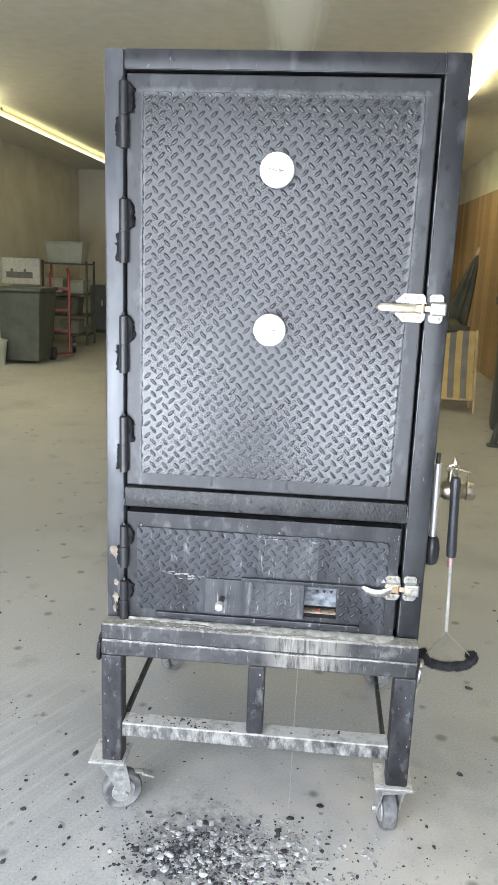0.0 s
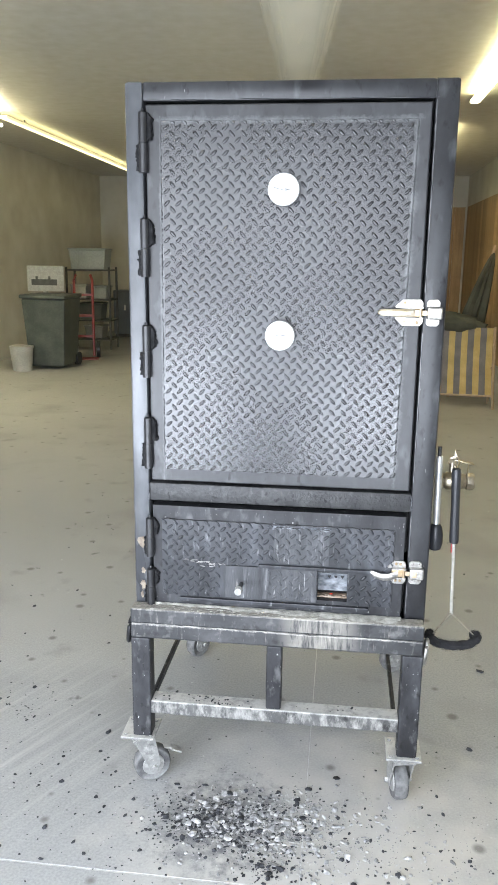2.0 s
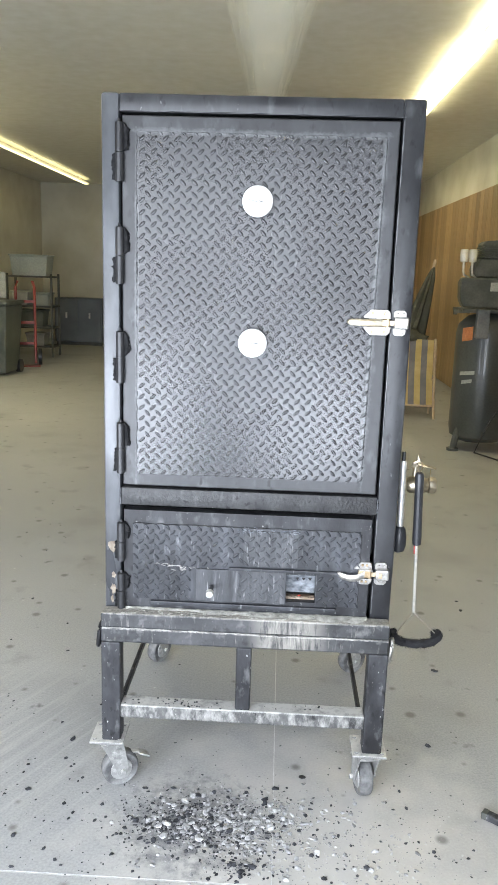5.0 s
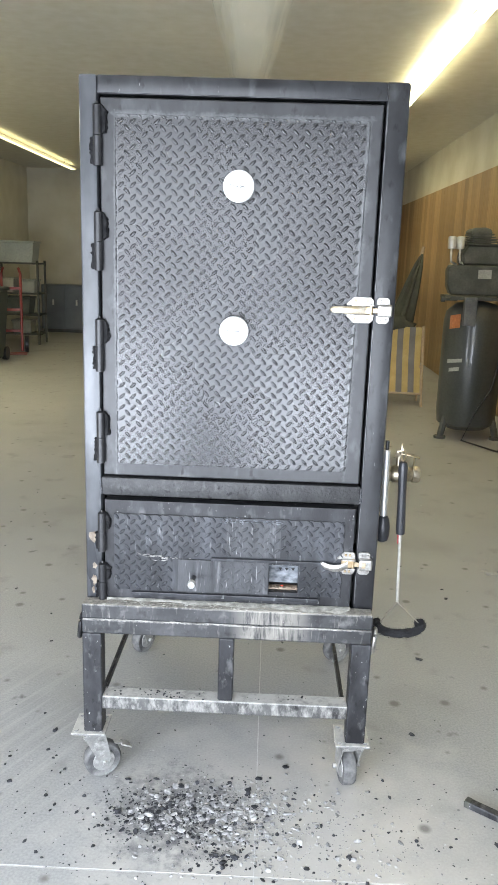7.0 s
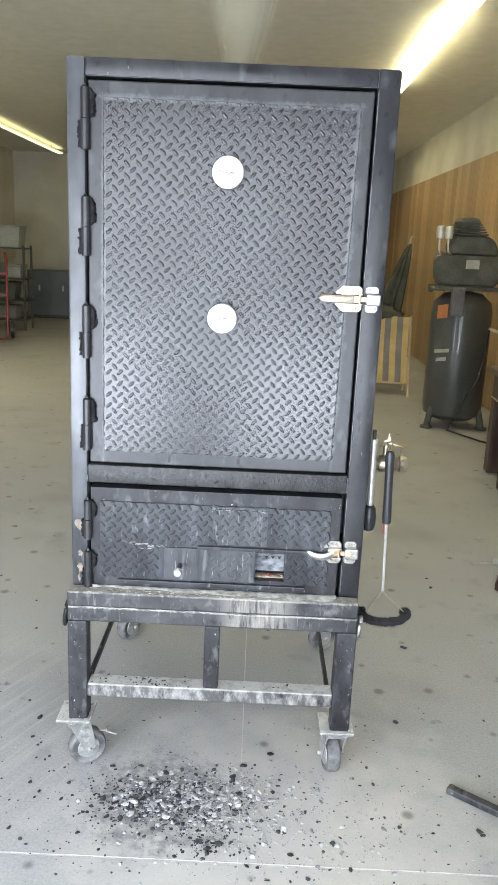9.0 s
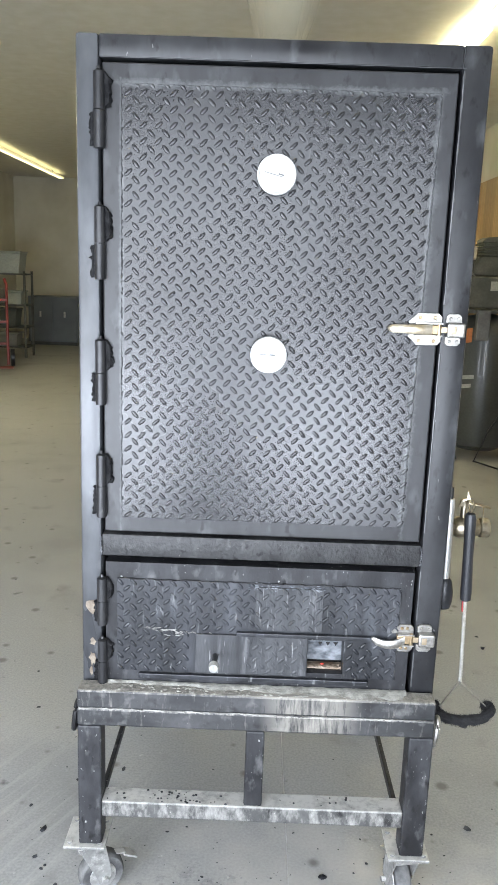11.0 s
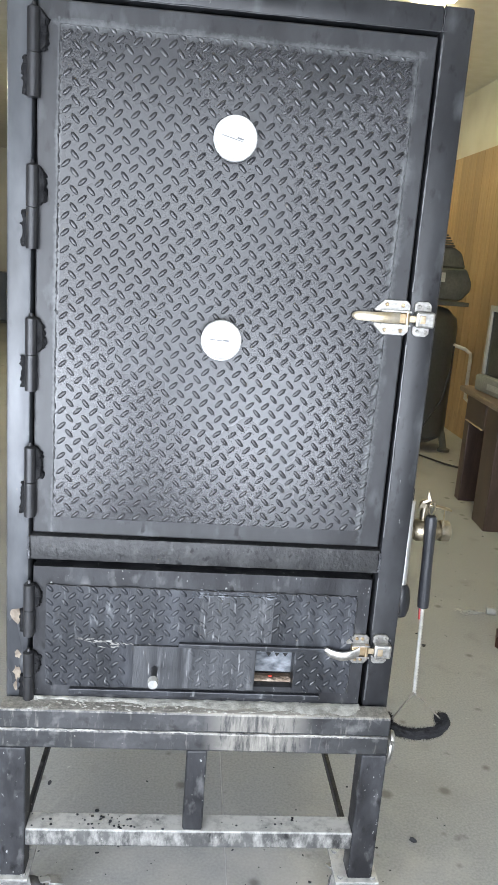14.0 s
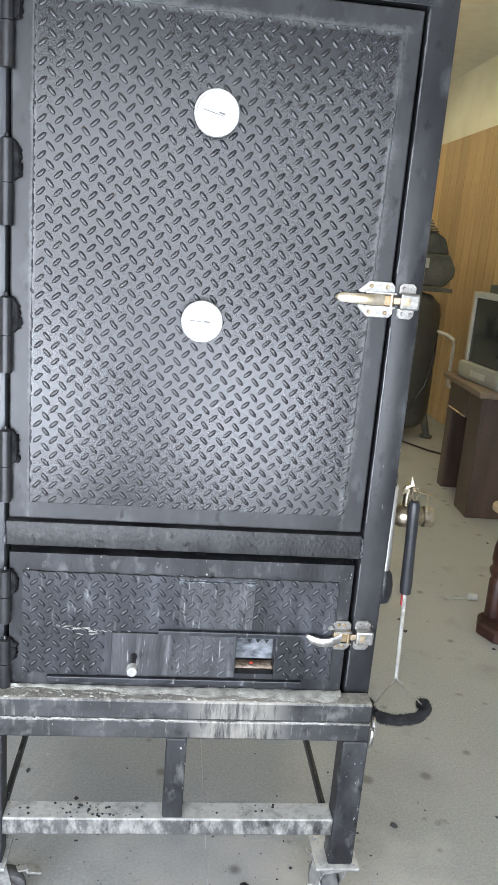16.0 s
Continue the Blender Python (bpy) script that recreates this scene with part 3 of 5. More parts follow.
# square-tube front frame
for name, row, mtl in (("left_post", (-W2, -0.338, 0, 0.045, 0.452, TOP), SHEEN_POST), ("right_post", (0.3285, W2, 0, 0.045, 0.452, TOP), BLACK_PAINT),
                       ("top_rail", (-0.338, 0.3285, 0.001, 0.045, 1.79, TOP - 0.001), BLACK_PAINT), ("middle_rail", (-0.338, 0.3285, 0.001, 0.045, 0.824, 0.872), GRIMY_PAINT),
                       ("bottom_rail", (-0.338, 0.3285, 0.001, 0.045, 0.47, 0.529), BLACK_PAINT)):
    bm = bmesh.new()
    box(bm, *row, bevel=0.0065 if "post" in name else 0.004)
    part(name, bm, mtl, smoker, smooth=True)
for name, row in (("side_panel", (-W2 + 0.003, -W2 + 0.006, 0.04, D, 0.47, TOP - 0.002)), ("side_panel", (W2 - 0.006, W2 - 0.003, 0.04, D, 0.47, TOP - 0.002)),
                  ("back_panel", (-W2 + 0.006, W2 - 0.006, D - 0.006, D, 0.47, TOP - 0.002)), ("roof_panel", (-W2 + 0.006, W2 - 0.006, 0.045, D - 0.006, TOP - 0.008, TOP - 0.002)),
                  ("floor_panel", (-W2 + 0.006, W2 - 0.006, 0.045, D - 0.006, 0.475, 0.481))):
    boxes(name, [row], BLACK_PAINT, smoker)
for x in (-W2, W2 - 0.045):
    boxes("rear_post", [(x, x + 0.045, D - 0.045 + 0.048, D + 0.003, 0.452, TOP)], BLACK_PAINT, smoker, bevel=0.003)
bm = bmesh.new()
ragged_bead(bm, (-0.338, 0.0005, 1.79), (0.335, 0.0005, 1.79), 0.0012, 0.02, 0.0003)
part("weld_seam", bm, BLACK_PAINT, smoker, smooth=True)
bm = bmesh.new()
ragged_bead(bm, (0.329, -0.0005, 1.79), (0.329, -0.0005, TOP), 0.0012)
part("weld_seam", bm, BLACK_PAINT, smoker, smooth=True)
for x0, x1 in ((-0.345, -0.333), (0.323, 0.335)):
    bm = bmesh.new()
    ragged_bead(bm, ((x0 + x1) / 2, 0, 0.828), ((x0 + x1) / 2, 0, 0.868), 0.0022, 0.003, 0.0015)
    part("weld_seam", bm, SHEEN_POST, smoker, smooth=True)
BURNT = surface("burnt_tan_paint", (0.12, 0.09, 0.065), (0.26, 0.22, 0.17), 60, 200, (0.6, 0.8), 0, 0.5, 0.001)
for x, z, rx_, rz_ in ((-0.361, 0.712, 0.013, 0.02), (-0.357, 0.628, 0.007, 0.012), (-0.359, 0.59, 0.008, 0.02), (-0.362, 0.56, 0.005, 0.012)):
    bm = bmesh.new()
    prism(bm, [(x + rx_ * random.uniform(0.5, 1.1) * math.cos(a), z + rz_ * random.uniform(0.5, 1.1) * math.sin(a)) for a in [2 * math.pi * k / 14 for k in range(14)]], -0.0007, 0.0002)
    part("burnt_patch", bm, BURNT, smoker, "burnt tan patch of paint")
# pale beads paint in the bright highlight on the post's rounded inner edge
for z0, z1 in ((0.9, 1.27), (1.365, 1.786), (0.55, 0.63), (0.705, 0.815)):
    bm = bmesh.new()
    ragged_bead(bm, (0.331, 0.0008, z0), (0.331, 0.0008, z1), 0.0019, 0.012, 0.0003)
    part("edge_highlight", bm, EDGE_HIGHLIGHT, smoker, "pale bead painting in the highlight along the post edge", smooth=True)
# dark fire space behind the doors
boxes("inner_lining", [(-0.338, 0.335, 0.05, 0.056, 0.529, 0.68), (-0.338, 0.335, 0.05, 0.056, 0.70, TOP - 0.02)], DARK_INSIDE, smoker)

# upper door
DX0, DX1, DZ0, DZ1 = -0.331, 0.322, 0.88, 1.781
upper = boxes("upper_door", [(DX0, DX1, -0.003, 0.035, DZ0, DZ1)], DOOR_PAINT, smoker, "black door faced with raised tread plate", bevel=0.003)
PX0, PX1, PZ0, PZ1 = -0.294, 0.292, 0.912, 1.744
verts, faces = [], []
box_f = [(0, 1, 2, 3), (0, 4, 5, 1), (1, 5, 6, 2), (2, 6, 7, 3), (3, 7, 4, 0)]
verts += [(PX0, -0.005, PZ0), (PX1 - 0.012, -0.005, PZ0), (PX1, -0.005, PZ1), (PX0, -0.005, PZ1), (PX0, -0.002, PZ0), (PX1 - 0.012, -0.002, PZ0), (PX1, -0.002, PZ1), (PX0, -0.002, PZ1)]
faces += box_f


def edge_of_plate(x, z):
    return x > PX1 - 0.012 - 0.001 + 0.012 * (z - PZ0) / (PZ1 - PZ0)


tread_lugs(verts, faces, PX0, PX1, PZ0, PZ1, -0.005, 0.028, 0.0018, edge_of_plate, -0.009, 0.007)
plate = lug_mesh("tread_plate", verts, faces, PLATE_PAINT, upper, "black tread plate with raised lugs")
bm = bmesh.new()
ragged_bead(bm, (PX0, -0.004, PZ0), (PX0, -0.004, PZ1), 0.0017, 0.004, 0.0014)
part("weld_bead", bm, WELD, upper, smooth=True)
for a_, b_, r_ in (((PX1 - 0.011, -0.004, PZ0), (PX1 + 0.001, -0.004, PZ1), 0.0019), ((PX0, -0.004, PZ1), (PX1, -0.004, PZ1), 0.0016), ((PX0, -0.0035, PZ0), (PX1 - 0.011, -0.0035, PZ0), 0.0012)):
    bm = bmesh.new()
    ragged_bead(bm, a_, b_, r_ * 0.8, 0.0035, 0.0011)
    part("weld_bead", bm, DOOR_PAINT, upper, smooth=True)


def hinge(zt, zb, parent):
    """A weld-on barrel hinge: upper half on the door, lower half on the post."""
    x, zm = -0.335, (zt * 0.55 + zb * 0.45)
    zm = zt - (zt - zb) * 0.52
    bm = bmesh.new()
    rod(bm, (x, -0.012, zm + 0.0006), (x, -0.012, zt - 0.006), 0.0105)
    rod(bm, (x, -0.012, zt - 0.006), (x, -0.012, zt - 0.003), 0.0105, 0.006)
    rod(bm, (x, -0.012, zt - 0.003), (x, -0.012, zt + 0.003), 0.0042, 0.003, 10)
    rod(bm, (x, -0.012, zb), (x, -0.012, zm - 0.0006), 0.0105)
    ob = part("hinge", bm, HINGE_STEEL, parent, "black weld-on barrel hinge", smooth=True)
    bm = bmesh.new()
    lo, hi = zm + 0.004, zt - 0.004
    prism(bm, [(x + 0.006, lo), (x + 0.013, lo), (x + 0.020, lo + 0.008), (x + 0.021, (lo + hi) / 2), (x + 0.019, hi - 0.012), (x + 0.011, hi), (x + 0.006, hi)], -0.013, -0.002, 0.002)
    ragged_bead(bm, (x + 0.016, -0.005, lo + 0.004), (x + 0.015, -0.005, hi - 0.012), 0.0068, 0.004, 0.0014)
    part("door_leaf", bm, WELD_BLACK, ob, smooth=True)
    bm = bmesh.new()
    lo, hi = zb + 0.004, zm - 0.004
    prism(bm, [(x - 0.006, lo), (x - 0.013, lo + 0.002), (x - 0.017, lo + 0.01), (x - 0.016, hi - 0.004), (x - 0.011, hi), (x - 0.006, hi)], -0.009, 0.001, 0.001)
    ragged_bead(bm, (x - 0.0145, -0.003, lo), (x - 0.014, -0.003, hi), 0.0052, 0.0045, 0.0014)
    part("post_leaf", bm, WELD_BLACK, ob, smooth=True)


for zt, zb in ((1.768, 1.63), (1.531, 1.391), (1.28, 1.147), (1.05, 0.914)):
    hinge(zt, zb, smoker)
for zt, zb in ((0.785, 0.675), (0.645, 0.54)):
    hinge(zt, zb, smoker)


def gauge(x, z, r, turn):
    g = new("thermometer")
    g.parent = upper
    g.location = (x, -0.006, z)
    tagged(g, "round white-faced dial thermometer")
    face_y = Matrix.Rotation(radians(90), 4, "X")
    bm = bmesh.new()
    lathe(bm, [(r * 0.9, 0), (r * 0.98, 0.004), (r * 0.98, 0.016), (r, 0.018), (r, 0.022), (r * 0.965, 0.0242), (r * 0.9, 0.0242), (r * 0.875, 0.0205)], 40, face_y)
    part("bezel", bm, DIAL, g, smooth=True)
    bm = bmesh.new()
    lathe(bm, [(r * 0.885, 0.0196), (r * 0.885, 0.0206)], 40, face_y)
    part("dial", bm, DIAL, g)
    # grey ring paints the shade that the bezel casts on the dial
    bm = bmesh.new()
    lathe(bm, [(r * 0.815, 0.0207), (r * 0.882, 0.0211)], 40, face_y)
    part("bezel_shade", bm, BEZEL_SHADE, g, "pale grey ring painting the bezel's shade on the dial")
    bm = bmesh.new()
    box(bm, -r * 0.62, r * 0.36, -0.0222, -0.0208, -0.0005, 0.0005, turn=Matrix.Rotation(radians(turn), 4, "Y"))
    box(bm, r * 0.08, r * 0.38, -0.0225, -0.021, -0.0013, 0.0013, turn=Matrix.Rotation(radians(turn), 4, "Y"))
    part("needle", bm, NEEDLE, g)


gauge(-0.004, 1.592, 0.0365, 14)
gauge(-0.006, 1.259, 0.0355, 4)


def screw(bm, x, y, z, r=0.0036):
    lathe(bm, [(r, 0), (r, 0.001), (r * 0.6, 0.0022)], 10, Matrix.Translation((x, y, z)) @ Matrix.Rotation(radians(90), 4, "X"))


def toggle_latch(z, x0, strike_x, parent, lever_len, droop):
    """A stainless over-centre latch: octagonal base plate, lever, and a strike on the post."""
    latch = new("toggle_latch")
    latch.parent = parent
    latch.location = (0, 0, z)
    tagged(latch, "stainless steel toggle latch")
    x1 = strike_x - 0.008
    bm = bmesh.new()
    for s in (1, -1):
        prism(bm, [(x0, s * 0.014), (x0 + 0.018, s * 0.031), (x1 - 0.007, s * 0.031), (x1, s * 0.024), (x1, s * 0.012), (x0 + 0.002, s * 0.010)], -0.008, -0.0035, 0.0008)
        box(bm, x0 + 0.012, x1, -0.020, -0.004, s * 0.012 - 0.0015, s * 0.012 + 0.0015)
    part("base_plate", bm, STAINLESS, latch)
    bm = bmesh.new()
    for s in (1, -1):
        for x in (x0 + 0.022, x1 - 0.014):
            screw(bm, x, -0.008, s * 0.0225)
    part("screws", bm, GOLD_STEEL, latch, smooth=True, kind="stuff")
    bm = bmesh.new()
    n, last = 30, None
    for i in range(n + 1):
        f = i / n
        x, y = x1 - 0.02 - lever_len * f, -0.02 - 0.006 * math.sin(math.pi * f) + 0.004 * f
        zc = -droop * (1 - (2 * f - 1) ** 2)
        h = (0.0098 - 0.0022 * f) * math.sqrt(max(0.06, 1 - max(0.0, (f - 0.86) / 0.14) ** 2))
        ring = [bm.verts.new(p) for p in ((x, y + 0.0012, zc - h), (x, y, zc - h * 0.72), (x, y - 0.0016, zc), (x, y, zc + h * 0.72), (x, y + 0.0012, zc + h), (x, y + 0.006, zc + h), (x, y + 0.006, zc - h))]
        if last:
            for e in range(7):
                bm.faces.new((last[e], last[(e + 1) % 7], ring[(e + 1) % 7], ring[e]))
        else:
            bm.faces.new(ring)
        last = ring
    bm.faces.new(last)
    part("lever", bm, GOLD_LEVER if droop == 0 else STAINLESS, latch, smooth=True)
    bm = bmesh.new()
    box(bm, x1 - 0.036, x1 - 0.003, -0.018, -0.006, -0.0095, 0.0095, 0.002)
    rod(bm, (x1 - 0.006, -0.016, -0.014), (x1 - 0.006, -0.016, 0.014), 0.004, seg=10)
    box(bm, x1 - 0.004, strike_x + 0.012, -0.016, -0.0125, -0.006, 0.006, 0.001)
    part("draw_hook", bm, GOLD_STEEL, latch, "heat-tinted latch hook")
    bm = bmesh.new()
    for s in (1, -1):
        prism(bm, [(strike_x, s * 0.013), (strike_x, s * 0.026), (strike_x + 0.006, s * 0.031), (strike_x + 0.025, s * 0.031), (strike_x + 0.031, s * 0.025), (strike_x + 0.031, s * 0.013)], -0.006, 0.0005, 0.0008)
        screw(bm, strike_x + 0.009, -0.006, s * 0.022, 0.0032)
        screw(bm, strike_x + 0.024, -0.006, s * 0.022, 0.0032)
    box(bm, strike_x + 0.001, strike_x + 0.036, -0.021, 0.0, -0.0145, 0.0145, 0.004)
    part("strike", bm, STAINLESS, latch)
    bm = bmesh.new()
    box(bm, strike_x + 0.008, strike_x + 0.018, -0.0225, -0.02, -0.007, 0.007, 0.0006)
    part("catch_slot", bm, GOLD_STEEL, latch)


toggle_latch(1.318, 0.263, 0.336, smoker, 0.085, 0.0)
toggle_latch(0.667, 0.278, 0.333, smoker, 0.07, 0.010)

# lower fire door, with a sliding damper
LX0, LX1, LZ0, LZ1 = -0.329, 0.318, 0.536, 0.813
SX0, SX1, SZ0, SZ1 = 0.103, 0.18, 0.575, 0.652
lower = boxes("fire_door", [(LX0, SX0, -0.003, 0.03, LZ0, LZ1), (SX1, LX1, -0.003, 0.03, LZ0, LZ1), (SX0, SX1, -0.003, 0.03, SZ1, LZ1), (SX0, SX1, -0.003, 0.03, LZ0, SZ0)], LEG_PAINT, smoker, "sooty black fire door with a sliding damper")
verts, faces = [], []
A0, A1, C0, C1 = -0.305, 0.292, 0.568, 0.777
for x0, x1, z0, z1 in ((A0, A1, SZ1 + 0.004, C1), (A0, SX0, C0, SZ1 + 0.004), (SX1, A1, C0, SZ1 + 0.004)):
    b = len(verts)
    verts += [(x0, -0.006, z0), (x1, -0.006, z0), (x1, -0.006, z1), (x0, -0.006, z1), (x0, -0.003, z0), (x1, -0.003, z0), (x1, -0.003, z1), (x0, -0.003, z1)]
    faces += [tuple(b + k for k in f) for f in box_f]


def off_fire_plate(x, z):
    return (-0.014 < x < 0.132 and 0.67 < z < 0.772) or (SX0 - 0.012 < x < SX1 + 0.012 and z < SZ1 + 0.016) or (-0.145 < x < 0.11 and z < 0.667) or abs(z - 0.663) < 0.01 and -0.06 < x < 0.25


tread_lugs(verts, faces, A0, A1, C0, C1, -0.006, 0.028, 0.0027, off_fire_plate)
lug_mesh("tread_plate", verts, faces, SOOTY_PLATE, lower, "sooty tread plate with pale streaks")
verts, faces = [], []
verts += [(-0.012, -0.0085, 0.673), (0.13, -0.0085, 0.673), (0.13, -0.0085, 0.769), (-0.012, -0.0085, 0.769), (-0.012, -0.0062, 0.673), (0.13, -0.0062, 0.673), (0.13, -0.0062, 0.769), (-0.012, -0.0062, 0.769)]
faces += box_f
tread_lugs(verts, faces, -0.012, 0.13, 0.673, 0.769, -0.0085, 0.028, 0.0027)
lug_mesh("patch_plate", verts, faces, STREAKED, lower, "pale streaked tread patch on the fire door")
bm = bmesh.new()
ragged_bead(bm, (A0, -0.006, C1), (A1, -0.006, C1), 0.0011)
ragged_bead(bm, (A1, -0.006, C0), (A1, -0.006, C1), 0.0011)
for x in (-0.012, 0.13):
    ragged_bead(bm, (x, -0.006, 0.672), (x, -0.006, 0.765), 0.0011, 0.01)
ragged_bead(bm, (-0.012, -0.006, 0.768), (0.13, -0.006, 0.768), 0.0018)
part("weld_bead", bm, WELD, lower, smooth=True)
bm = bmesh.new()
for k in range(90):
    x, z = random.uniform(-0.03, 0.14), 0.769 + random.gauss(0.001, 0.004)
    r = random.uniform(0.0006, 0.0017)
    bmesh.ops.create_icosphere(bm, subdivisions=1, radius=r, matrix=Matrix.Translation((x, -0.0062 if z > 0.77 else -0.0087, z)) @ Matrix.Diagonal((2.6, 0.4, 0.9, 1)))
part("chipped_crust", bm, SCORCHED, lower, "pale chipped crust on the fire door", kind="stuff")
verts, faces = [], []
verts += [(-0.136, -0.012, 0.572), (0.101, -0.012, 0.572), (0.101, -0.012, 0.66), (-0.136, -0.012, 0.66), (-0.136, -0.007, 0.572), (0.101, -0.007, 0.572), (0.101, -0.007, 0.66), (-0.136, -0.007, 0.66)]
faces += box_f
tread_lugs(verts, faces, -0.03, 0.101, 0.575, 0.655, -0.012, 0.028, 0.0011)
damper = lug_mesh("damper_slide", verts, faces, STREAKED, lower, "worn grey sliding damper plate")
bm = bmesh.new()
rod(bm, (-0.094, -0.012, 0.612), (-0.094, -0.066, 0.618), 0.006, seg=12)
part("knob_stem", bm, HINGE_STEEL, damper, smooth=True)
bm = bmesh.new()
rod(bm, (-0.094, -0.066, 0.618), (-0.094, -0.082, 0.619), 0.0105, 0.009, seg=14)
part("knob", bm, CASTER_GREY, damper, "pale steel bolt head knob", smooth=True)
boxes("damper_rail", [(-0.05, 0.243, -0.0145, -0.006, 0.659, 0.668)], SOOTY_PLATE, lower, bevel=0.002)
boxes("damper_rail", [(-0.258, 0.236, -0.0125, -0.003, 0.553, 0.564)], SOOTY_PLATE, lower, bevel=0.002)
# white scrape marks where the paint has burnt off
bm = bmesh.new()
for k in range(16):
    x = -0.25 + random.uniform(0, 0.07)
    z = 0.664 - 0.1 * (x + 0.25) + random.uniform(-0.007, 0.009)
    w, d = random.uniform(0.012, 0.03), random.uniform(-0.009, 0.004)
    tube(bm, [(x, -0.0066, z), (x + w * 0.5, -0.0072, z + d * 0.4), (x + w, -0.0066, z + d)], [0.0004, random.uniform(0.0008, 0.0016), 0.0004], 5)
for k in range(9):
    x = -0.18 + 0.009 * k
    tube(bm, [(x, -0.0066, 0.66 + random.uniform(-0.003, 0.003)), (x + random.uniform(0.004, 0.01), -0.007, 0.661 + random.uniform(-0.003, 0.003))], [0.0009, 0.0005], 5)
part("scrape_mark", bm, SEAM_ASH, lower, "white scraped paint marks", smooth=True)
# scorched baffle, ember and fire pan seen through the damper hole
bm = bmesh.new()
box(bm, SX0 - 0.05, SX1 + 0.05, 0.035, 0.039, 0.588, 0.67)
baffle = part("fire_baffle", bm, SCORCHED, smoker, "scorched blue-grey steel baffle")
for k in range(3):
    x = SX0 + 0.03 + 0.017 * k
    bm = bmesh.new()
    prism(bm, [(x - 0.005, 0.63), (x, 0.622), (x + 0.005, 0.63)], 0.0335, 0.0348)
    part("vent_notch", bm, DARK_INSIDE, baffle, "dark notch in the baffle")
bm = bmesh.new()
box(bm, SX0 - 0.1, SX1 + 0.05, 0.018, 0.048, 0.531, 0.578, 0.003)
for k in range(40):
    r = random.uniform(0.002, 0.005)
    bmesh.ops.create_icosphere(bm, subdivisions=1, radius=r, matrix=Matrix.Translation((random.uniform(SX0, SX1), random.uniform(0.018, 0.034), 0.578)) @ Matrix.Diagonal((1.4, 1, 0.5, 1)))
part("fire_pan", bm, RUST, smoker, "rusted ash-crusted fire pan")
bm = bmesh.new()
bmesh.ops.create_icosphere(bm, subdivisions=1, radius=0.003, matrix=Matrix.Translation((0.139, 0.028, 0.5815)) @ Matrix.Diagonal((1.5, 1, 0.7, 1)))
part("ember", bm, EMBER, smoker, "glowing red ember")

# the wheeled cradle
boxes("front_beam", [(-0.383, 0.377, -0.05, -0.0045, 0.4995, 0.541)], ASH_BEAM, smoker, bevel=0.004)
boxes("front_beam", [(-0.383, 0.377, -0.05, -0.0005, 0.458, 0.4985)], ASH_BEAM, smoker, bevel=0.004)
for x in (-0.383, 0.327):
    boxes("side_beam", [(x, x + 0.05, 0.046, 0.66, 0.455, 0.4695)], LEG_PAINT, smoker, bevel=0.003)
boxes("rear_beam", [(-0.383, 0.377, 0.664, 0.71, 0.452, 0.535)], LEG_PAINT, smoker, bevel=0.004)
bm = bmesh.new()
ragged_bead(bm, (-0.38, -0.0492, 0.499), (0.374, -0.0492, 0.498), 0.0016, 0.004, 0.0011)
part("weld_bead", bm, SEAM_ASH, smoker, "ashy weld bead along the beam", smooth=True)
bm = bmesh.new()
for k in range(420):
    x = random.uniform(-0.335, 0.32)
    y = random.uniform(-0.046, -0.008)
    r = random.uniform(0.0006, 0.0022) * random.choice((0.7, 1.0, 1.5))
    bmesh.ops.create_icosphere(bm, subdivisions=1, radius=r, matrix=Matrix.Translation((x, y, 0.541 + r * 0.15)) @ Matrix.Diagonal((1.6, 1.3, 0.45, 1)))
part("ash_crust", bm, ASH_CRUST, smoker, "pale ash crust on the beam", kind="stuff")
# the drift of ash lying along the ledge, thinner towards the hinge side
bm = bmesh.new()
strips = []
for k in range(221):
    x = -0.335 + 0.655 * k / 220
    bank = 0.5 + 0.5 * max(-1, min(1, (x + 0.08) / 0.16))
    reach = 0.005 + (0.009 + 0.026 * bank) * (0.75 + 0.7 * noise.noise((x * 16, 3.1, 0))) + 0.004 * noise.noise((x * 90, 7.7, 0))
    reach = max(0.001, min(0.041, reach) * min(1.0, (0.324 - x) / 0.018, (x + 0.339) / 0.03))
    strips.append([bm.verts.new((x, -0.0045 - reach * f, 0.5406 + h * (0.8 + 0.5 * noise.noise((x * 60, f * 3, 1.5))))) for f, h in ((0, 0.003), (0.4, 0.0035), (0.8, 0.002), (1.0, 0.0003))])
for a, b in zip(strips, strips[1:]):
    for i in range(3):
        bm.faces.new((a[i], a[i + 1], b[i + 1], b[i]))
part("ash_drift", bm, ASH_CRUST, smoker, "white ash drifted along the ledge", smooth=True)
for x0, x1 in ((-0.383, -0.332), (0.326, 0.378)):
    for y0, y1 in ((-0.05, -0.0005), (0.664, 0.71)):
        boxes("leg", [(x0, x1, y0, y1, 0.1655, 0.4575 if y0 < 0 else 0.4515)], LEG_PAINT, smoker, bevel=0.004)
boxes("lower_bar", [(-0.332, 0.326, -0.05, 0.001, 0.237, 0.275)], ASH_BAR, smoker, "lower bar thick with pale ash", bevel=0.003)
boxes("lower_bar", [(-0.332, 0.326, 0.666, 0.706, 0.237, 0.275)], LEG_PAINT, smoker, bevel=0.003)
for x in (-0.345, 0.313):
    boxes("lower_side_bar", [(x, x + 0.01, 0.001, 0.666, 0.243, 0.264)], LEG_PAINT, smoker, bevel=0.002)
boxes("middle_upright", [(-0.022, 0.018, -0.048, -0.006, 0.2755, 0.4575)], LEG_PAINT, smoker, bevel=0.004)
bm = bmesh.new()
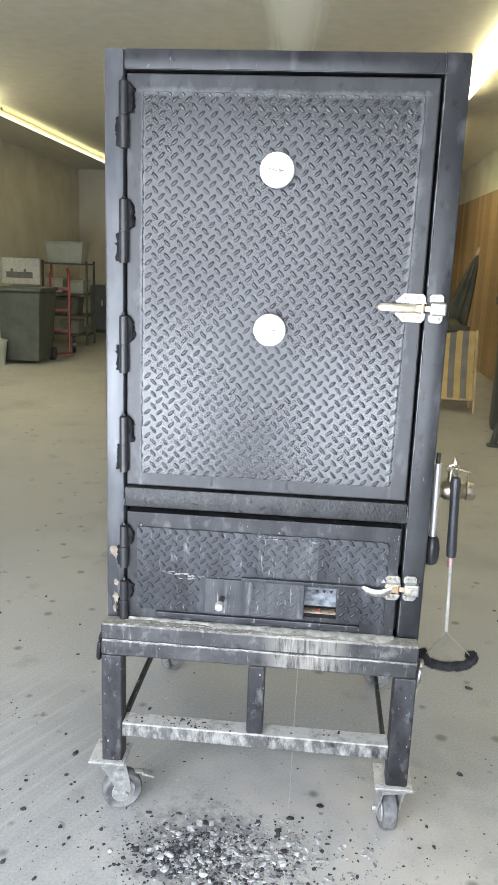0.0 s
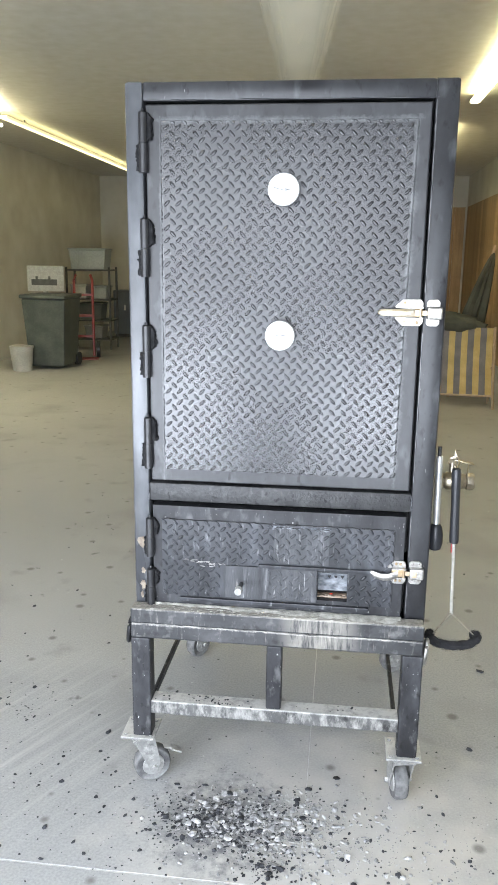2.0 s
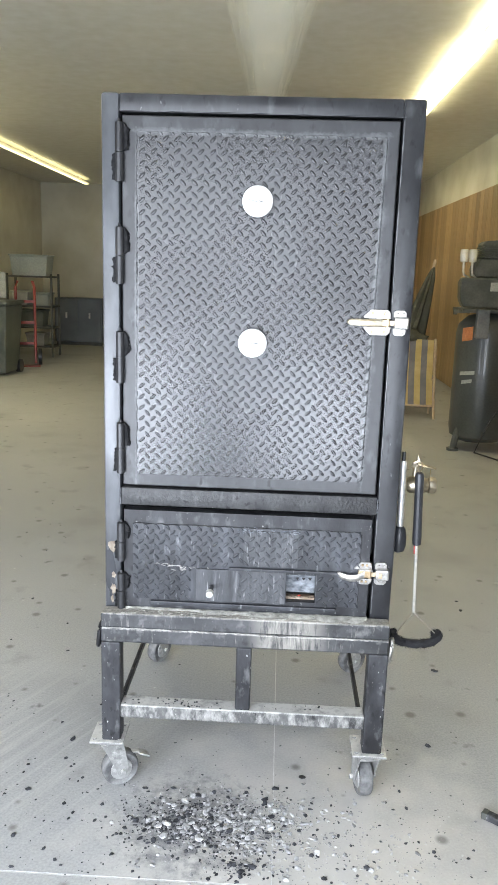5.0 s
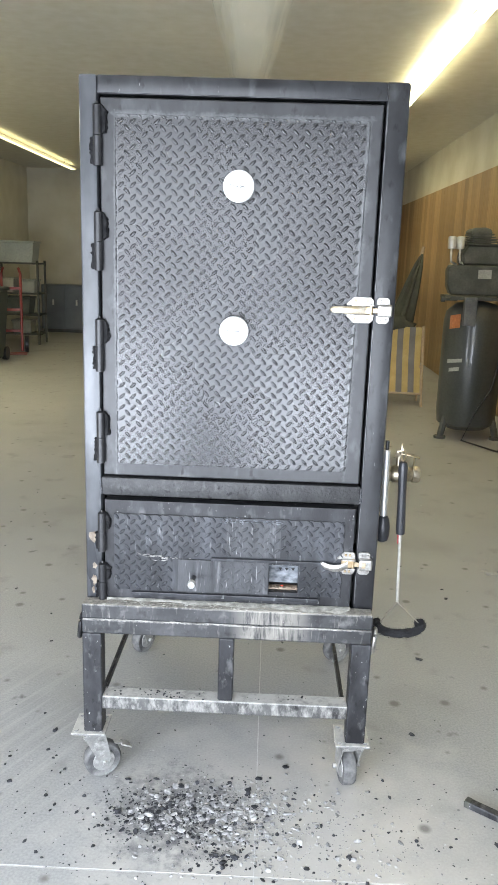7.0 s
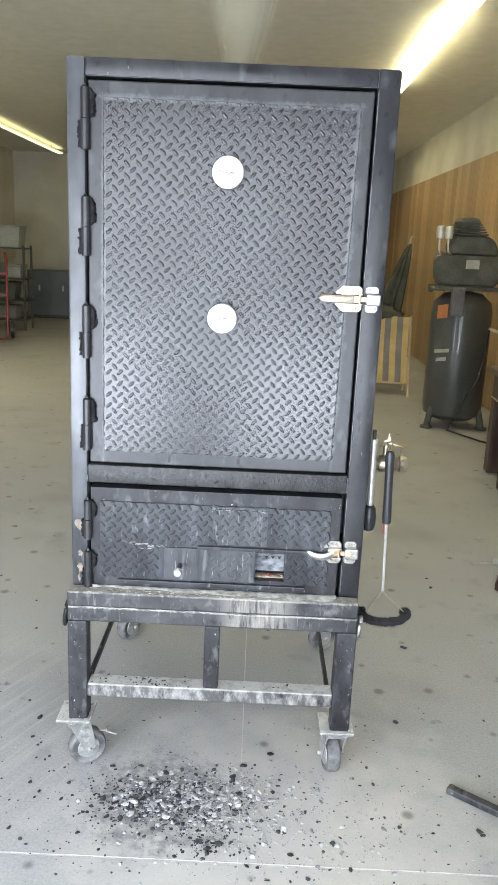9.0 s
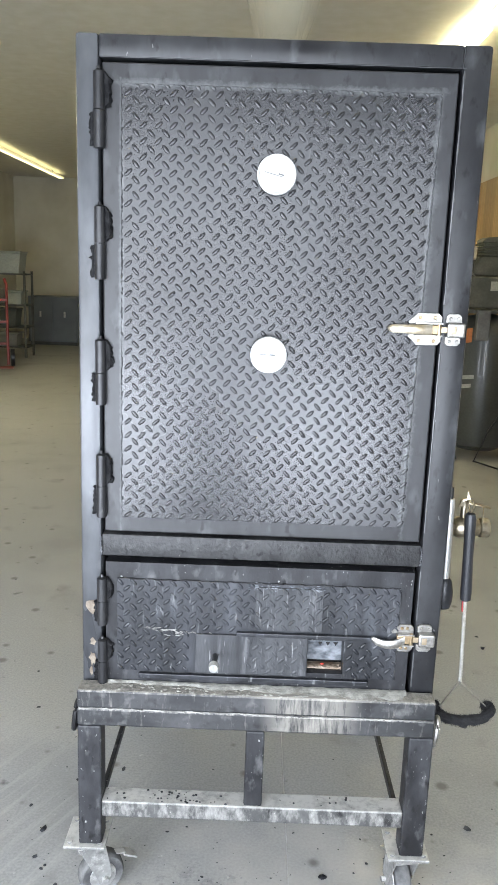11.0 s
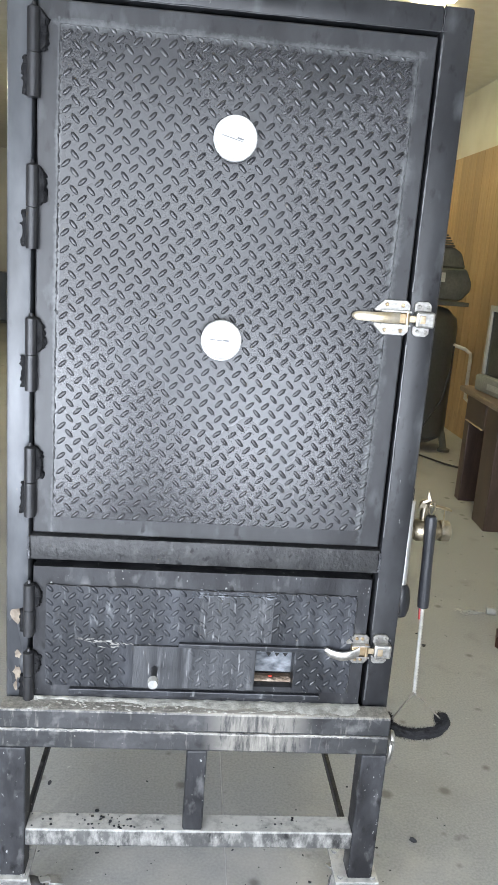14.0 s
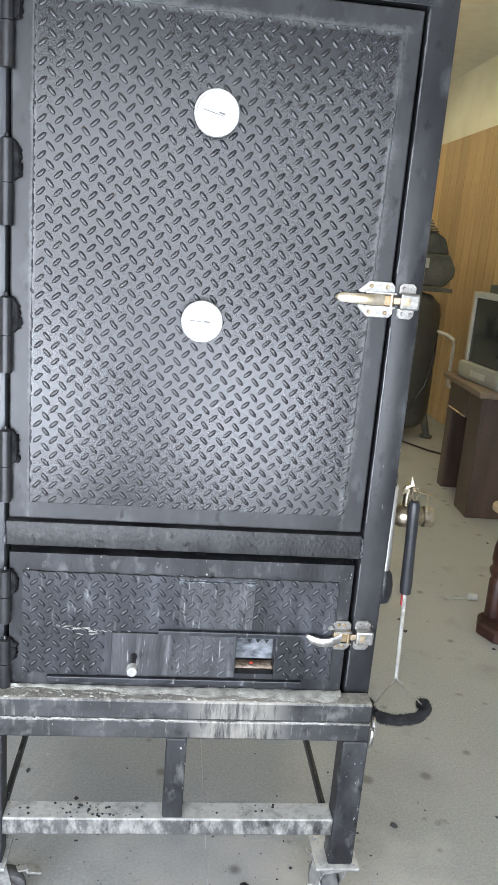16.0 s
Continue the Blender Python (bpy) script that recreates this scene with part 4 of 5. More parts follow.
for k in range(60):
    x = random.choice((random.uniform(-0.33, 0.315), random.gauss(-0.17, 0.05)))
    y = random.uniform(-0.046, -0.006)
    r = random.uniform(0.0008, 0.0026)
    bmesh.ops.create_icosphere(bm, subdivisions=1, radius=r, matrix=Matrix.Translation((x, y, 0.2755 + r * 0.2)) @ Matrix.Diagonal((1.4, 1.3, 0.6, 1)))
part("ash_grit", bm, CHARCOAL, smoker, "black crumbs on the lower bar", kind="stuff")


def link_ring(x, y, z, parent, material):
    bm = bmesh.new()
    pts = []
    for k in range(25):
        a = 2 * math.pi * k / 24
        pts.append((x + 0.004 * math.sin(a), y + 0.016 * math.cos(a), z + 0.033 * math.sin(a)))
    tube(bm, pts, 0.0055, 8)
    part("lifting_ring", bm, material, parent, "oval steel lifting ring", smooth=True)


link_ring(0.384, -0.028, 0.462, smoker, STAINLESS)
link_ring(-0.390, -0.028, 0.47, smoker, HINGE_STEEL)


def caster(x, y, turn):
    """A swivel caster: top plate, forked bracket, wheel with hub, brake pedal."""
    c = new("caster")
    c.parent = smoker
    c.location = (x, y, 0)
    tagged(c, "ash-dusted swivel caster")
    bm = bmesh.new()
    box(bm, -0.046, 0.046, -0.05, 0.05, 0.158, 0.1645, 0.0015)
    for sx in (-0.034, 0.034):
        for sy in (-0.036, 0.036):
            rod(bm, (sx, sy, 0.1645), (sx, sy, 0.169), 0.006, seg=6)
    part("top_plate", bm, CASTER_GREY, c)
    s = new("swivel")
    s.parent = c
    s.matrix_basis = pose(0, 0, 0, 0, 0, turn)
    s.empty_display_size = 0.05
    bm = bmesh.new()
    lathe(bm, [(0.03, 0.138), (0.034, 0.145), (0.034, 0.152), (0.026, 0.158)], 20)
    part("swivel_race", bm, CASTER_GREY, s, smooth=True)
    off = 0.028
    bm = bmesh.new()
    for sy in (-1, 1):
        side = [(-0.03, 0.145), (0.03, 0.145), (off + 0.018, 0.065), (off + 0.012, 0.042), (off - 0.012, 0.040), (off - 0.018, 0.06)]
        y0 = sy * 0.027
        prism(bm, side, y0 - 0.0018, y0 + 0.0018, 0.0006)
    box(bm, -0.03, 0.03, -0.029, 0.029, 0.136, 0.1405)
    part("fork", bm, CASTER_GREY, s)
    bm = bmesh.new()
    wheel_m = Matrix.Translation((off, 0, 0.052)) @ Matrix.Rotation(radians(90), 4, "X")
    lathe(bm, [(0.03, -0.017), (0.047, -0.018), (0.0505, -0.014), (0.052, -0.006), (0.052, 0.006), (0.0505, 0.014), (0.047, 0.018), (0.03, 0.017)], 32, wheel_m)
    part("wheel", bm, WHEEL_RUBBER, s, "dusty grey rubber wheel", smooth=True)
    bm = bmesh.new()
    lathe(bm, [(0.01, -0.024), (0.03, -0.0195), (0.031, -0.017), (0.031, 0.017), (0.03, 0.0195), (0.01, 0.024)], 24, wheel_m)
    rod(bm, (off, -0.038, 0.052), (off, 0.038, 0.052), 0.007, seg=8)
    part("hub", bm, CASTER_GREY, s, smooth=True)
    bm = bmesh.new()
    box(bm, off + 0.05, off + 0.085, -0.014, 0.014, 0.074, 0.079, 0.001, Matrix.Rotation(radians(28), 4, "Y"))
    box(bm, off + 0.02, off + 0.058, -0.008, 0.008, 0.086, 0.09, 0.001, Matrix.Rotation(radians(12), 4, "Y"))
    part("brake_pedal", bm, CASTER_GREY, s, "zinc brake pedal")


caster(-0.37, -0.01, 28)
caster(0.346, -0.01, 100)
caster(-0.358, 0.687, 60)
caster(0.344, 0.687, 30)

# brass ball valve and lever handle on the side
bm = bmesh.new()
VY, VZ = 0.1, 0.884
along = Matrix.Translation((0, VY, VZ)) @ Matrix.Rotation(radians(90), 4, "Y")
lathe(bm, [(0.012, 0.376), (0.012, 0.398)], 16, along)
lathe(bm, [(0.019, 0.398), (0.021, 0.401), (0.021, 0.414), (0.019, 0.417)], 6, along)
lathe(bm, [(0.018, 0.417), (0.0235, 0.424), (0.0235, 0.455), (0.02, 0.466), (0.018, 0.472)], 20, along)
lathe(bm, [(0.02, 0.472), (0.023, 0.475), (0.023, 0.49), (0.02, 0.494)], 8, along)
valve = part("ball_valve", bm, BRASS, smoker, "dull brass ball valve", smooth=True)
bm = bmesh.new()
rod(bm, (0.437, VY, VZ + 0.02), (0.437, VY, VZ + 0.05), 0.008, seg=10)
rod(bm, (0.437, VY, VZ + 0.05), (0.437, VY, VZ + 0.06), 0.011, seg=6)
part("valve_stem", bm, BRASS, valve, smooth=True)
bm = bmesh.new()
box(bm, -0.026, 0.026, -0.0085, 0.0085, -0.0018, 0.0018, 0.0012, Matrix.Rotation(radians(12), 4, "Y"))
bmesh.ops.translate(bm, vec=(0.463, VY - 0.012, VZ + 0.055), verts=bm.verts)
for x in (0.443, 0.474):
    rod(bm, (x, VY - 0.016, VZ + 0.056), (x - 0.001, VY - 0.02, VZ + 0.012), 0.0016, seg=6)
tube(bm, [(0.428, VY, VZ + 0.046), (0.434, VY - 0.003, VZ + 0.062), (0.444, VY - 0.006, VZ + 0.066), (0.441, VY - 0.004, VZ + 0.084)], [0.004, 0.006, 0.005, 0.0015], 7, 0.2)
part("valve_lever", bm, BRASS, valve, smooth=True)

lever = thing("poker", "chrome rod poker with a black rubber grip, hung beside the smoker", "poker", (0.4025, 0.075, 0.70))
bm = bmesh.new()
rod(bm, (0, 0, 0.06), (-0.003, 0, 0.255), 0.009, seg=14)
part("rod", bm, CHROME, lever, smooth=True)
bm = bmesh.new()
rod(bm, (-0.003, 0, 0.255), (-0.003, 0, 0.28), 0.005, seg=10)
part("tip", bm, HINGE_STEEL, lever, smooth=True)
bm = bmesh.new()
lathe(bm, [(0.006, 0), (0.016, 0.006), (0.02, 0.022), (0.02, 0.045), (0.016, 0.066), (0.011, 0.074)], 18)
part("grip", bm, RUBBER, lever, "black bulb grip", smooth=True)

# grill brush hanging from the valve lever
brush = thing("grill_brush", "long black-handled grill brush hanging from the brass valve", "brush", (0.444, 0.07, 0.42))
brush.matrix_world = pose(0.461, 0.07, 0.424, 0, -2.0, 0)
bm = bmesh.new()
lathe(bm, [(0.007, 0.3), (0.0115, 0.303), (0.0125, 0.32), (0.0112, 0.4), (0.0118, 0.46), (0.0125, 0.49), (0.010, 0.5), (0.005, 0.503)], 16)
part("handle", bm, RUBBER, brush, "black ribbed plastic handle", smooth=True)
bm = bmesh.new()
tube(bm, [(0, 0, 0.5), (-0.008, 0, 0.512), (-0.006, 0, 0.528), (0.004, 0, 0.53), (0.006, 0, 0.515), (0, 0, 0.5)], 0.002, 6)
part("hanging_loop", bm, BRASS, brush, smooth=True)
for s in (0, math.pi):
    bm = bmesh.new()
    tube(bm, [(0.0022 * math.cos(s + k * 0.8), 0.0022 * math.sin(s + k * 0.8), 0.305 - 0.2 * k / 110) for k in range(111)], 0.0025, 6)
    part("twisted_wire", bm, ZINC, brush, "twisted steel wire shaft", smooth=True)
bm = bmesh.new()
box(bm, -0.0075, -0.0045, -0.003, 0.003, 0.275, 0.3, 0.0006)
part("red_tag", bm, surface("red_plastic", (0.28, 0.03, 0.03), (0.36, 0.05, 0.05), 30, 100, (0.4, 0.5)), brush, "small red tag")
for sx, ex in ((-1, -0.05), (1, 0.062)):
    bm = bmesh.new()
    tube(bm, [(0, 0, 0.105), (0.5 * ex, -0.004, 0.075), (ex, -0.012, 0.045)], 0.0018, 6)
    part("wire_arm", bm, STAINLESS, brush, smooth=True)
bm = bmesh.new()
arc = []
for k in range(29):
    a = math.pi * (1.2 - 1.4 * k / 28) + math.pi
    arc.append(Vector((0.004 + 0.064 * math.cos(a), -0.012 + 0.032 * math.sin(a), 0.034 + 0.012 * abs(math.cos(a)) ** 4)))
tube(bm, arc, [0.011] * 29, 8, 0.2)
for k in range(6500):
    t_ = random.random() * 27.99
    i = int(t_)
    p = arc[i].lerp(arc[i + 1], t_ - i)
    d = Vector((random.gauss(0, 1), random.gauss(0, 1), random.gauss(0, 1))).normalized() * random.uniform(0.014, 0.0185)
    d.x *= 0.9
    side = d.cross(Vector((0.3, 0.5, 0.8))).normalized() * 0.0009
    v = [bm.verts.new(q) for q in (p - side, p + side, p + d)]
    bm.faces.new(v)
part("bristle_head", bm, BRISTLE, brush, "curved head of black bristles")


# ---- spilt coals and ash on the floor ----
def lumps(name, label, category, count, place, size, material, flat=0.5):
    verts, faces = [], []
    for _ in range(count):
        (x, y), r = place(), size()
        base = bmesh.new()
        bmesh.ops.create_icosphere(base, subdivisions=1, radius=1)
        sx, sy, sz = r * random.uniform(0.7, 1.4), r * random.uniform(0.6, 1.2), r * flat * random.uniform(0.6, 1.2)
        turn = Matrix.Rotation(random.uniform(0, 6.28), 3, "Z") @ Matrix.Rotation(random.uniform(-0.5, 0.5), 3, "X")
        b = len(verts)
        for v in base.verts:
            k = 1 + random.uniform(-0.32, 0.25)
            p = turn @ Vector((v.co.x * sx * k, v.co.y * sy * k, v.co.z * sz * k))
            verts.append((x + p.x, y + p.y, max(0.0005, sz * 0.62 + p.z)))
        faces += [tuple(b + v.index for v in f.verts) for f in base.faces]
        base.free()
    me = bpy.data.meshes.new(name)
    me.from_pydata(verts, [], faces)
    me.materials.append(material)
    ob = new(name, me)
    return tagged(ob, label, category, kind="stuff")


def heap(cx, cy, sx, sy):
    return lambda: (random.gauss(cx, sx), random.gauss(cy, sy))


random.seed(11)
def heaps(*spots):
    """Several small piles of one spill: (share, x, y, spread along x, spread along y)."""
    def at():
        pick = random.random() * sum(sp[0] for sp in spots)
        for share, cx, cy, sx, sy in spots:
            pick -= share
            if pick <= 0:
                break
        return random.gauss(cx, sx), random.gauss(cy, sy)
    return at


lumps("ash_flakes", "large pale flakes of burnt charcoal on the heap", "ash", 150, heaps((5, 0.03, -0.14, 0.075, 0.055), (2, -0.16, -0.12, 0.06, 0.05), (1, 0.12, -0.2, 0.16, 0.09)), lambda: random.uniform(0.004, 0.0125), ASH_LUMP, 0.4)
lumps("charcoal_heap", "spilt black charcoal pieces on the concrete", "charcoal", 1250, heaps((5, -0.16, -0.15, 0.075, 0.05), (3, 0.02, -0.12, 0.085, 0.06), (1.2, -0.03, -0.22, 0.05, 0.03), (0.8, 0.0, -0.3, 0.035, 0.025)), lambda: min(0.0115, 0.0013 + random.expovariate(600)), CHARCOAL, 0.4)
lumps("ash_heap", "pale grey ash flakes spilt on the concrete", "ash", 1700, heaps((4, 0.03, -0.145, 0.085, 0.065), (2, -0.13, -0.15, 0.1, 0.07)), lambda: min(0.009, 0.0012 + random.expovariate(700)), ASH_LUMP, 0.4)
lumps("charcoal_crumbs", "scattered charcoal crumbs on the concrete", "charcoal", 700, heaps((12, 0.02, -0.18, 0.4, 0.17), (1, -0.83, 0.3, 0.05, 0.08), (0.6, -0.62, -0.02, 0.12, 0.1)), lambda: min(0.009, 0.0011 + random.expovariate(640)), CHARCOAL, 0.4)
lumps("ash_crumbs", "scattered pale ash crumbs on the concrete", "ash", 1300, heap(0.22, -0.24, 0.2, 0.12), lambda: min(0.008, 0.0009 + random.expovariate(850)), ASH_LUMP)
lumps("soot_specks", "dark specks scattered over the concrete", "soot", 260, lambda: (random.uniform(-1.5, 1.7), random.uniform(-0.7, 2.6)), lambda: 0.002 + random.expovariate(380), CHARCOAL, 0.25)


# ---- pine cladding on the side and far walls ----
def board_mesh(w, h):
    bm = bmesh.new()
    prism(bm, [(0.002, 0), (w - 0.002, 0), (w - 0.002, h), (0.002, h)], 0, 0.016, 0.003)
    me = bpy.data.meshes.new("board")
    bmesh.ops.recalc_face_normals(bm, faces=bm.faces)
    bm.to_mesh(me)
    bm.free()
    me.materials.append(PINE)
    return me


BOARD = board_mesh(0.19, 2.44)
east, north = bpy.data.objects["wall_east"], bpy.data.objects["wall_north"]
for k in range(58):
    ob = new("board", BOARD)
    ob.parent = east
    ob.matrix_basis = pose(XR - 0.018, 2.4 + 0.19 * (k + 1), 0.004, 0, 0, -90)
for k in range(24, 37):
    ob = new("board", BOARD)
    ob.parent = north
    ob.matrix_basis = pose(XL + 0.19 * k, YB - 0.018, 0.004)

# ---- along the pine wall ----
DARK_WOOD = surface("dark_brown_desk_wood", (0.05, 0.03, 0.022), (0.085, 0.054, 0.04), 4, 60, (0.35, 0.5), 0, 0.15, 0.001, stretch=(4, 4, 0.6))
DESK_TOP = surface("worn_desk_top", (0.13, 0.09, 0.06), (0.19, 0.14, 0.1), 5, 60, (0.35, 0.5), 0, 0.1, 0.001)
RED_WOOD = surface("reddish_turned_wood", (0.03, 0.011, 0.008), (0.075, 0.027, 0.016), 8, 60, (0.35, 0.5), 0, 0.1, 0.001)
GREY_PLASTIC = surface("grey_plastic", (0.22, 0.22, 0.2), (0.28, 0.28, 0.25), 8, 80, (0.4, 0.5), 0, 0.05, 0.0005)
PALE_PLASTIC = surface("pale_plastic", (0.36, 0.36, 0.33), (0.44, 0.44, 0.41), 8, 80, (0.4, 0.5), 0, 0.05, 0.0005)
SCREEN = surface("dark_glass_screen", (0.03, 0.033, 0.03), (0.045, 0.048, 0.044), 3, 40, (0.08, 0.14), 0, 0.0, 0.0001)
# tank and iron colours are raised to paint in the smoke haze
TANK_BLACK = surface("haze_lifted_black_tank", (0.045, 0.049, 0.046), (0.062, 0.066, 0.062), 3, 60, (0.3, 0.36), 0, 0.03, 0.001, coat=0.3)
IRON = surface("haze_lifted_cast_iron", (0.06, 0.064, 0.055), (0.105, 0.108, 0.095), 9, 70, (0.5, 0.7), 0.2, 0.4, 0.002)
GREY_IRON = surface("grey_cast_metal", (0.11, 0.115, 0.12), (0.17, 0.175, 0.18), 9, 70, (0.4, 0.6), 0.2, 0.3, 0.001)
ORANGE = surface("orange_sticker", (0.45, 0.15, 0.05), (0.52, 0.2, 0.08), 20, 80, (0.4, 0.5))
WHITE_STICKER = surface("white_sticker", (0.34, 0.34, 0.31), (0.42, 0.42, 0.39), 20, 80, (0.4, 0.5))
YELLOW_CLOTH = surface("yellow_canvas", (0.44, 0.33, 0.13), (0.52, 0.4, 0.18), 8, 300, (0.8, 0.95), 0, 0.3, 0.001)
BLUE_CLOTH = surface("grey_blue_canvas", (0.15, 0.145, 0.15), (0.2, 0.195, 0.2), 8, 300, (0.8, 0.95), 0, 0.3, 0.001)
GREEN_CLOTH = surface("dark_green_canvas", (0.05, 0.053, 0.04), (0.085, 0.088, 0.068), 6, 200, (0.8, 0.95), 0, 0.3, 0.001)
PALE_WOOD = surface("pale_wood", (0.4, 0.3, 0.2), (0.5, 0.39, 0.27), 6, 60, (0.5, 0.6), 0, 0.1, 0.001)
BLUE_STEEL = surface("blue_grey_enamel", (0.1, 0.115, 0.135), (0.14, 0.155, 0.175), 3, 60, (0.4, 0.55), 0, 0.05, 0.001)
RED_PAINT = surface("red_enamel", (0.24, 0.03, 0.025), (0.31, 0.045, 0.035), 8, 80, (0.3, 0.45))
# dark plastic colour raised too, for the haze in front of it
DARK_PLASTIC = surface("dark_green_plastic", (0.05, 0.062, 0.054), (0.09, 0.1, 0.088), 5, 60, (0.4, 0.55), 0, 0.1, 0.001)

desk = thing("desk", "dark brown wooden kneehole desk against the pine wall", "desk", (1.642, 2.656, 0), -3)
boxes("desktop", [(-0.03, 0.58, -0.03, 0.70, 0.69, 0.725)], DESK_TOP, desk, bevel=0.008)
boxes("near_pedestal", [(0, 0.55, 0, 0.22, 0, 0.689)], DARK_WOOD, desk, bevel=0.005)
boxes("far_pedestal", [(0.02, 0.55, 0.58, 0.67, 0, 0.689)], DARK_WOOD, desk, bevel=0.005)
boxes("back_board", [(0.5, 0.54, 0.22, 0.58, 0.05, 0.689)], DARK_WOOD, desk)
drawer = boxes("drawer", [(-0.004, 0.5, 0.225, 0.575, 0.53, 0.686)], DARK_WOOD, desk, bevel=0.004)
boxes("drawer_lip", [(-0.012, -0.0045, 0.24, 0.56, 0.53, 0.536)], PALE_WOOD, drawer)

tv = thing("television", "old grey box television standing on the desk", "television", (1.74, 2.93, 0.7255), 3)
bm = bmesh.new()
box(bm, 0.0, 0.14, -0.27, 0.27, 0.0, 0.51, 0.012)
part("casing", bm, GREY_PLASTIC, tv)
bm = bmesh.new()
lathe(bm, [(0.3, 0), (0.2, 0.2), (0.17, 0.27)], 4, Matrix.Translation((0.14, 0, 0.25)) @ Matrix.Rotation(radians(90), 4, "Y") @ Matrix.Rotation(radians(45), 4, "Z"))
part("tube_housing", bm, GREY_PLASTIC, tv)
boxes("bezel", [(-0.014, -0.0005, -0.27, -0.235, 0.1, 0.51), (-0.014, -0.0005, 0.235, 0.27, 0.1, 0.51), (-0.014, -0.0005, -0.235, 0.235, 0.475, 0.51)], PALE_PLASTIC, tv, bevel=0.004)
bm = bmesh.new()
box(bm, -0.05, -0.0005, -0.27, 0.27, 0.0, 0.1, 0.016)
part("control_panel", bm, GREY_PLASTIC, tv, "rounded grey control panel below the screen", smooth=True)
boxes("control_flap", [(-0.053, -0.0502, -0.12, 0.08, 0.03, 0.065)], PALE_PLASTIC, tv, bevel=0.001)
bm = bmesh.new()
n = 8
grid = [[bm.verts.new((-0.002 - 0.012 * (1 - (2 * i / n - 1) ** 2) * (1 - (2 * j / n - 1) ** 2), -0.235 + 0.47 * i / n, 0.1 + 0.375 * j / n)) for j in range(n + 1)] for i in range(n + 1)]
for i in range(n):
    for j in range(n):
        bm.faces.new((grid[i][j], grid[i + 1][j], grid[i + 1][j + 1], grid[i][j + 1]))
part("screen", bm, SCREEN, tv, "dark curved glass screen", smooth=True)
receiver = thing("receiver_box", "small dark receiver box lying on the television", "receiver", (1.8, 2.93, 1.2358), 3)
boxes("case", [(-0.05, 0.05, -0.12, 0.12, 0.003, 0.05)], IRON, receiver, bevel=0.004)
for y in (-0.1, 0.1):
    boxes("rubber_foot", [(-0.03, 0.03, y - 0.01, y + 0.01, 0.0, 0.0028)], RUBBER, receiver)

# upright air compressor
comp = thing("air_compressor", "black upright air compressor with a sticker-marked tank", "compressor", (1.79, 4.72, 0))
bm = bmesh.new()
lathe(bm, [(0.02, 0.06), (0.17, 0.075), (0.238, 0.12), (0.25, 0.2), (0.25, 0.98), (0.235, 1.06), (0.16, 1.13), (0.02, 1.16)], 40)
tank = part("tank", bm, TANK_BLACK, comp, smooth=True)
for k in range(3):
    a = radians(90 + 120 * k)
    bm = bmesh.new()
    tube(bm, [(0.22 * math.cos(a), 0.22 * math.sin(a), 0.2), (0.25 * math.cos(a), 0.25 * math.sin(a), 0.09), (0.27 * math.cos(a), 0.27 * math.sin(a), 0.01)], 0.028, 8)
    rod(bm, (0.27 * math.cos(a), 0.27 * math.sin(a), 0), (0.27 * math.cos(a), 0.27 * math.sin(a), 0.02), 0.05, seg=14)
    part("leg", bm, IRON, comp, smooth=True)


def sticker(bm, a0, a1, z0, z1, r, lean=0.0):
    rows = []
    for k in range(7):
        a = radians(a0 + (a1 - a0) * k / 6)
        rows.append((bm.verts.new((r * math.cos(a), r * math.sin(a), z0 + lean * k / 6)), bm.verts.new((r * math.cos(a), r * math.sin(a), z1 + lean * k / 6))))
    for (a, b), (c, d) in zip(rows, rows[1:]):
        bm.faces.new((a, c, d, b))


for a0, a1, z0, z1, mtl, lab in ((206, 230, 0.92, 1.03, ORANGE, "orange warning sticker"), (208, 240, 0.64, 0.67, WHITE_STICKER, "pale lettering bar"), (214, 236, 0.57, 0.60, WHITE_STICKER, "pale lettering bar")):
    bm = bmesh.new()
    sticker(bm, a0, a1, z0, z1, 0.2525, 0.02)
    part("sticker", bm, mtl, tank, lab)
boxes("pressure_box", [(-0.16, -0.06, -0.29, -0.225, 0.96, 1.19)], GREY_IRON, comp, bevel=0.008)
bm = bmesh.new()
rod(bm, (-0.3, -0.17, 1.165), (-0.2, -0.17, 1.165), 0.012, seg=10)
rod(bm, (-0.33, -0.17, 1.165), (-0.3, -0.17, 1.165), 0.024, seg=12)
part("drain_knob", bm, IRON, comp, smooth=True)
boxes("pump_deck", [(-0.26, 0.26, -0.2, 0.2, 1.16, 1.19)], IRON, comp, bevel=0.004)
bm = bmesh.new()
prism(bm, [(-0.285, 1.26), (-0.255, 1.2), (0.2, 1.2), (0.27, 1.28), (0.27, 1.34), (0.22, 1.44), (-0.27, 1.44), (-0.295, 1.4)], -0.17, -0.06, 0.012)
guard = part("belt_guard", bm, IRON, comp, "dark sheet steel belt guard")
boxes("label_plate", [(-0.05, 0.058, -0.1745, -0.1705, 1.335, 1.405)], WHITE_STICKER, guard, "pale blank label")
bm = bmesh.new()
prism(bm, [(-0.16, 1.44), (0.235, 1.44), (0.19, 1.56), (0.12, 1.6), (-0.13, 1.6), (-0.17, 1.52)], -0.1, 0.12, 0.015)
pump = part("pump", bm, IRON, comp, "finned cast iron pump")
for k in range(5):
    boxes("cooling_fin", [(-0.14 + 0.006 * k, 0.12 - 0.014 * k, -0.12, 0.13, 1.601 + 0.019 * k, 1.612 + 0.019 * k)], IRON, pump, bevel=0.003)
boxes("cylinder_barrel", [(-0.1, 0.05, -0.09, 0.1, 1.6005, 1.69)], IRON, pump)
bm = bmesh.new()
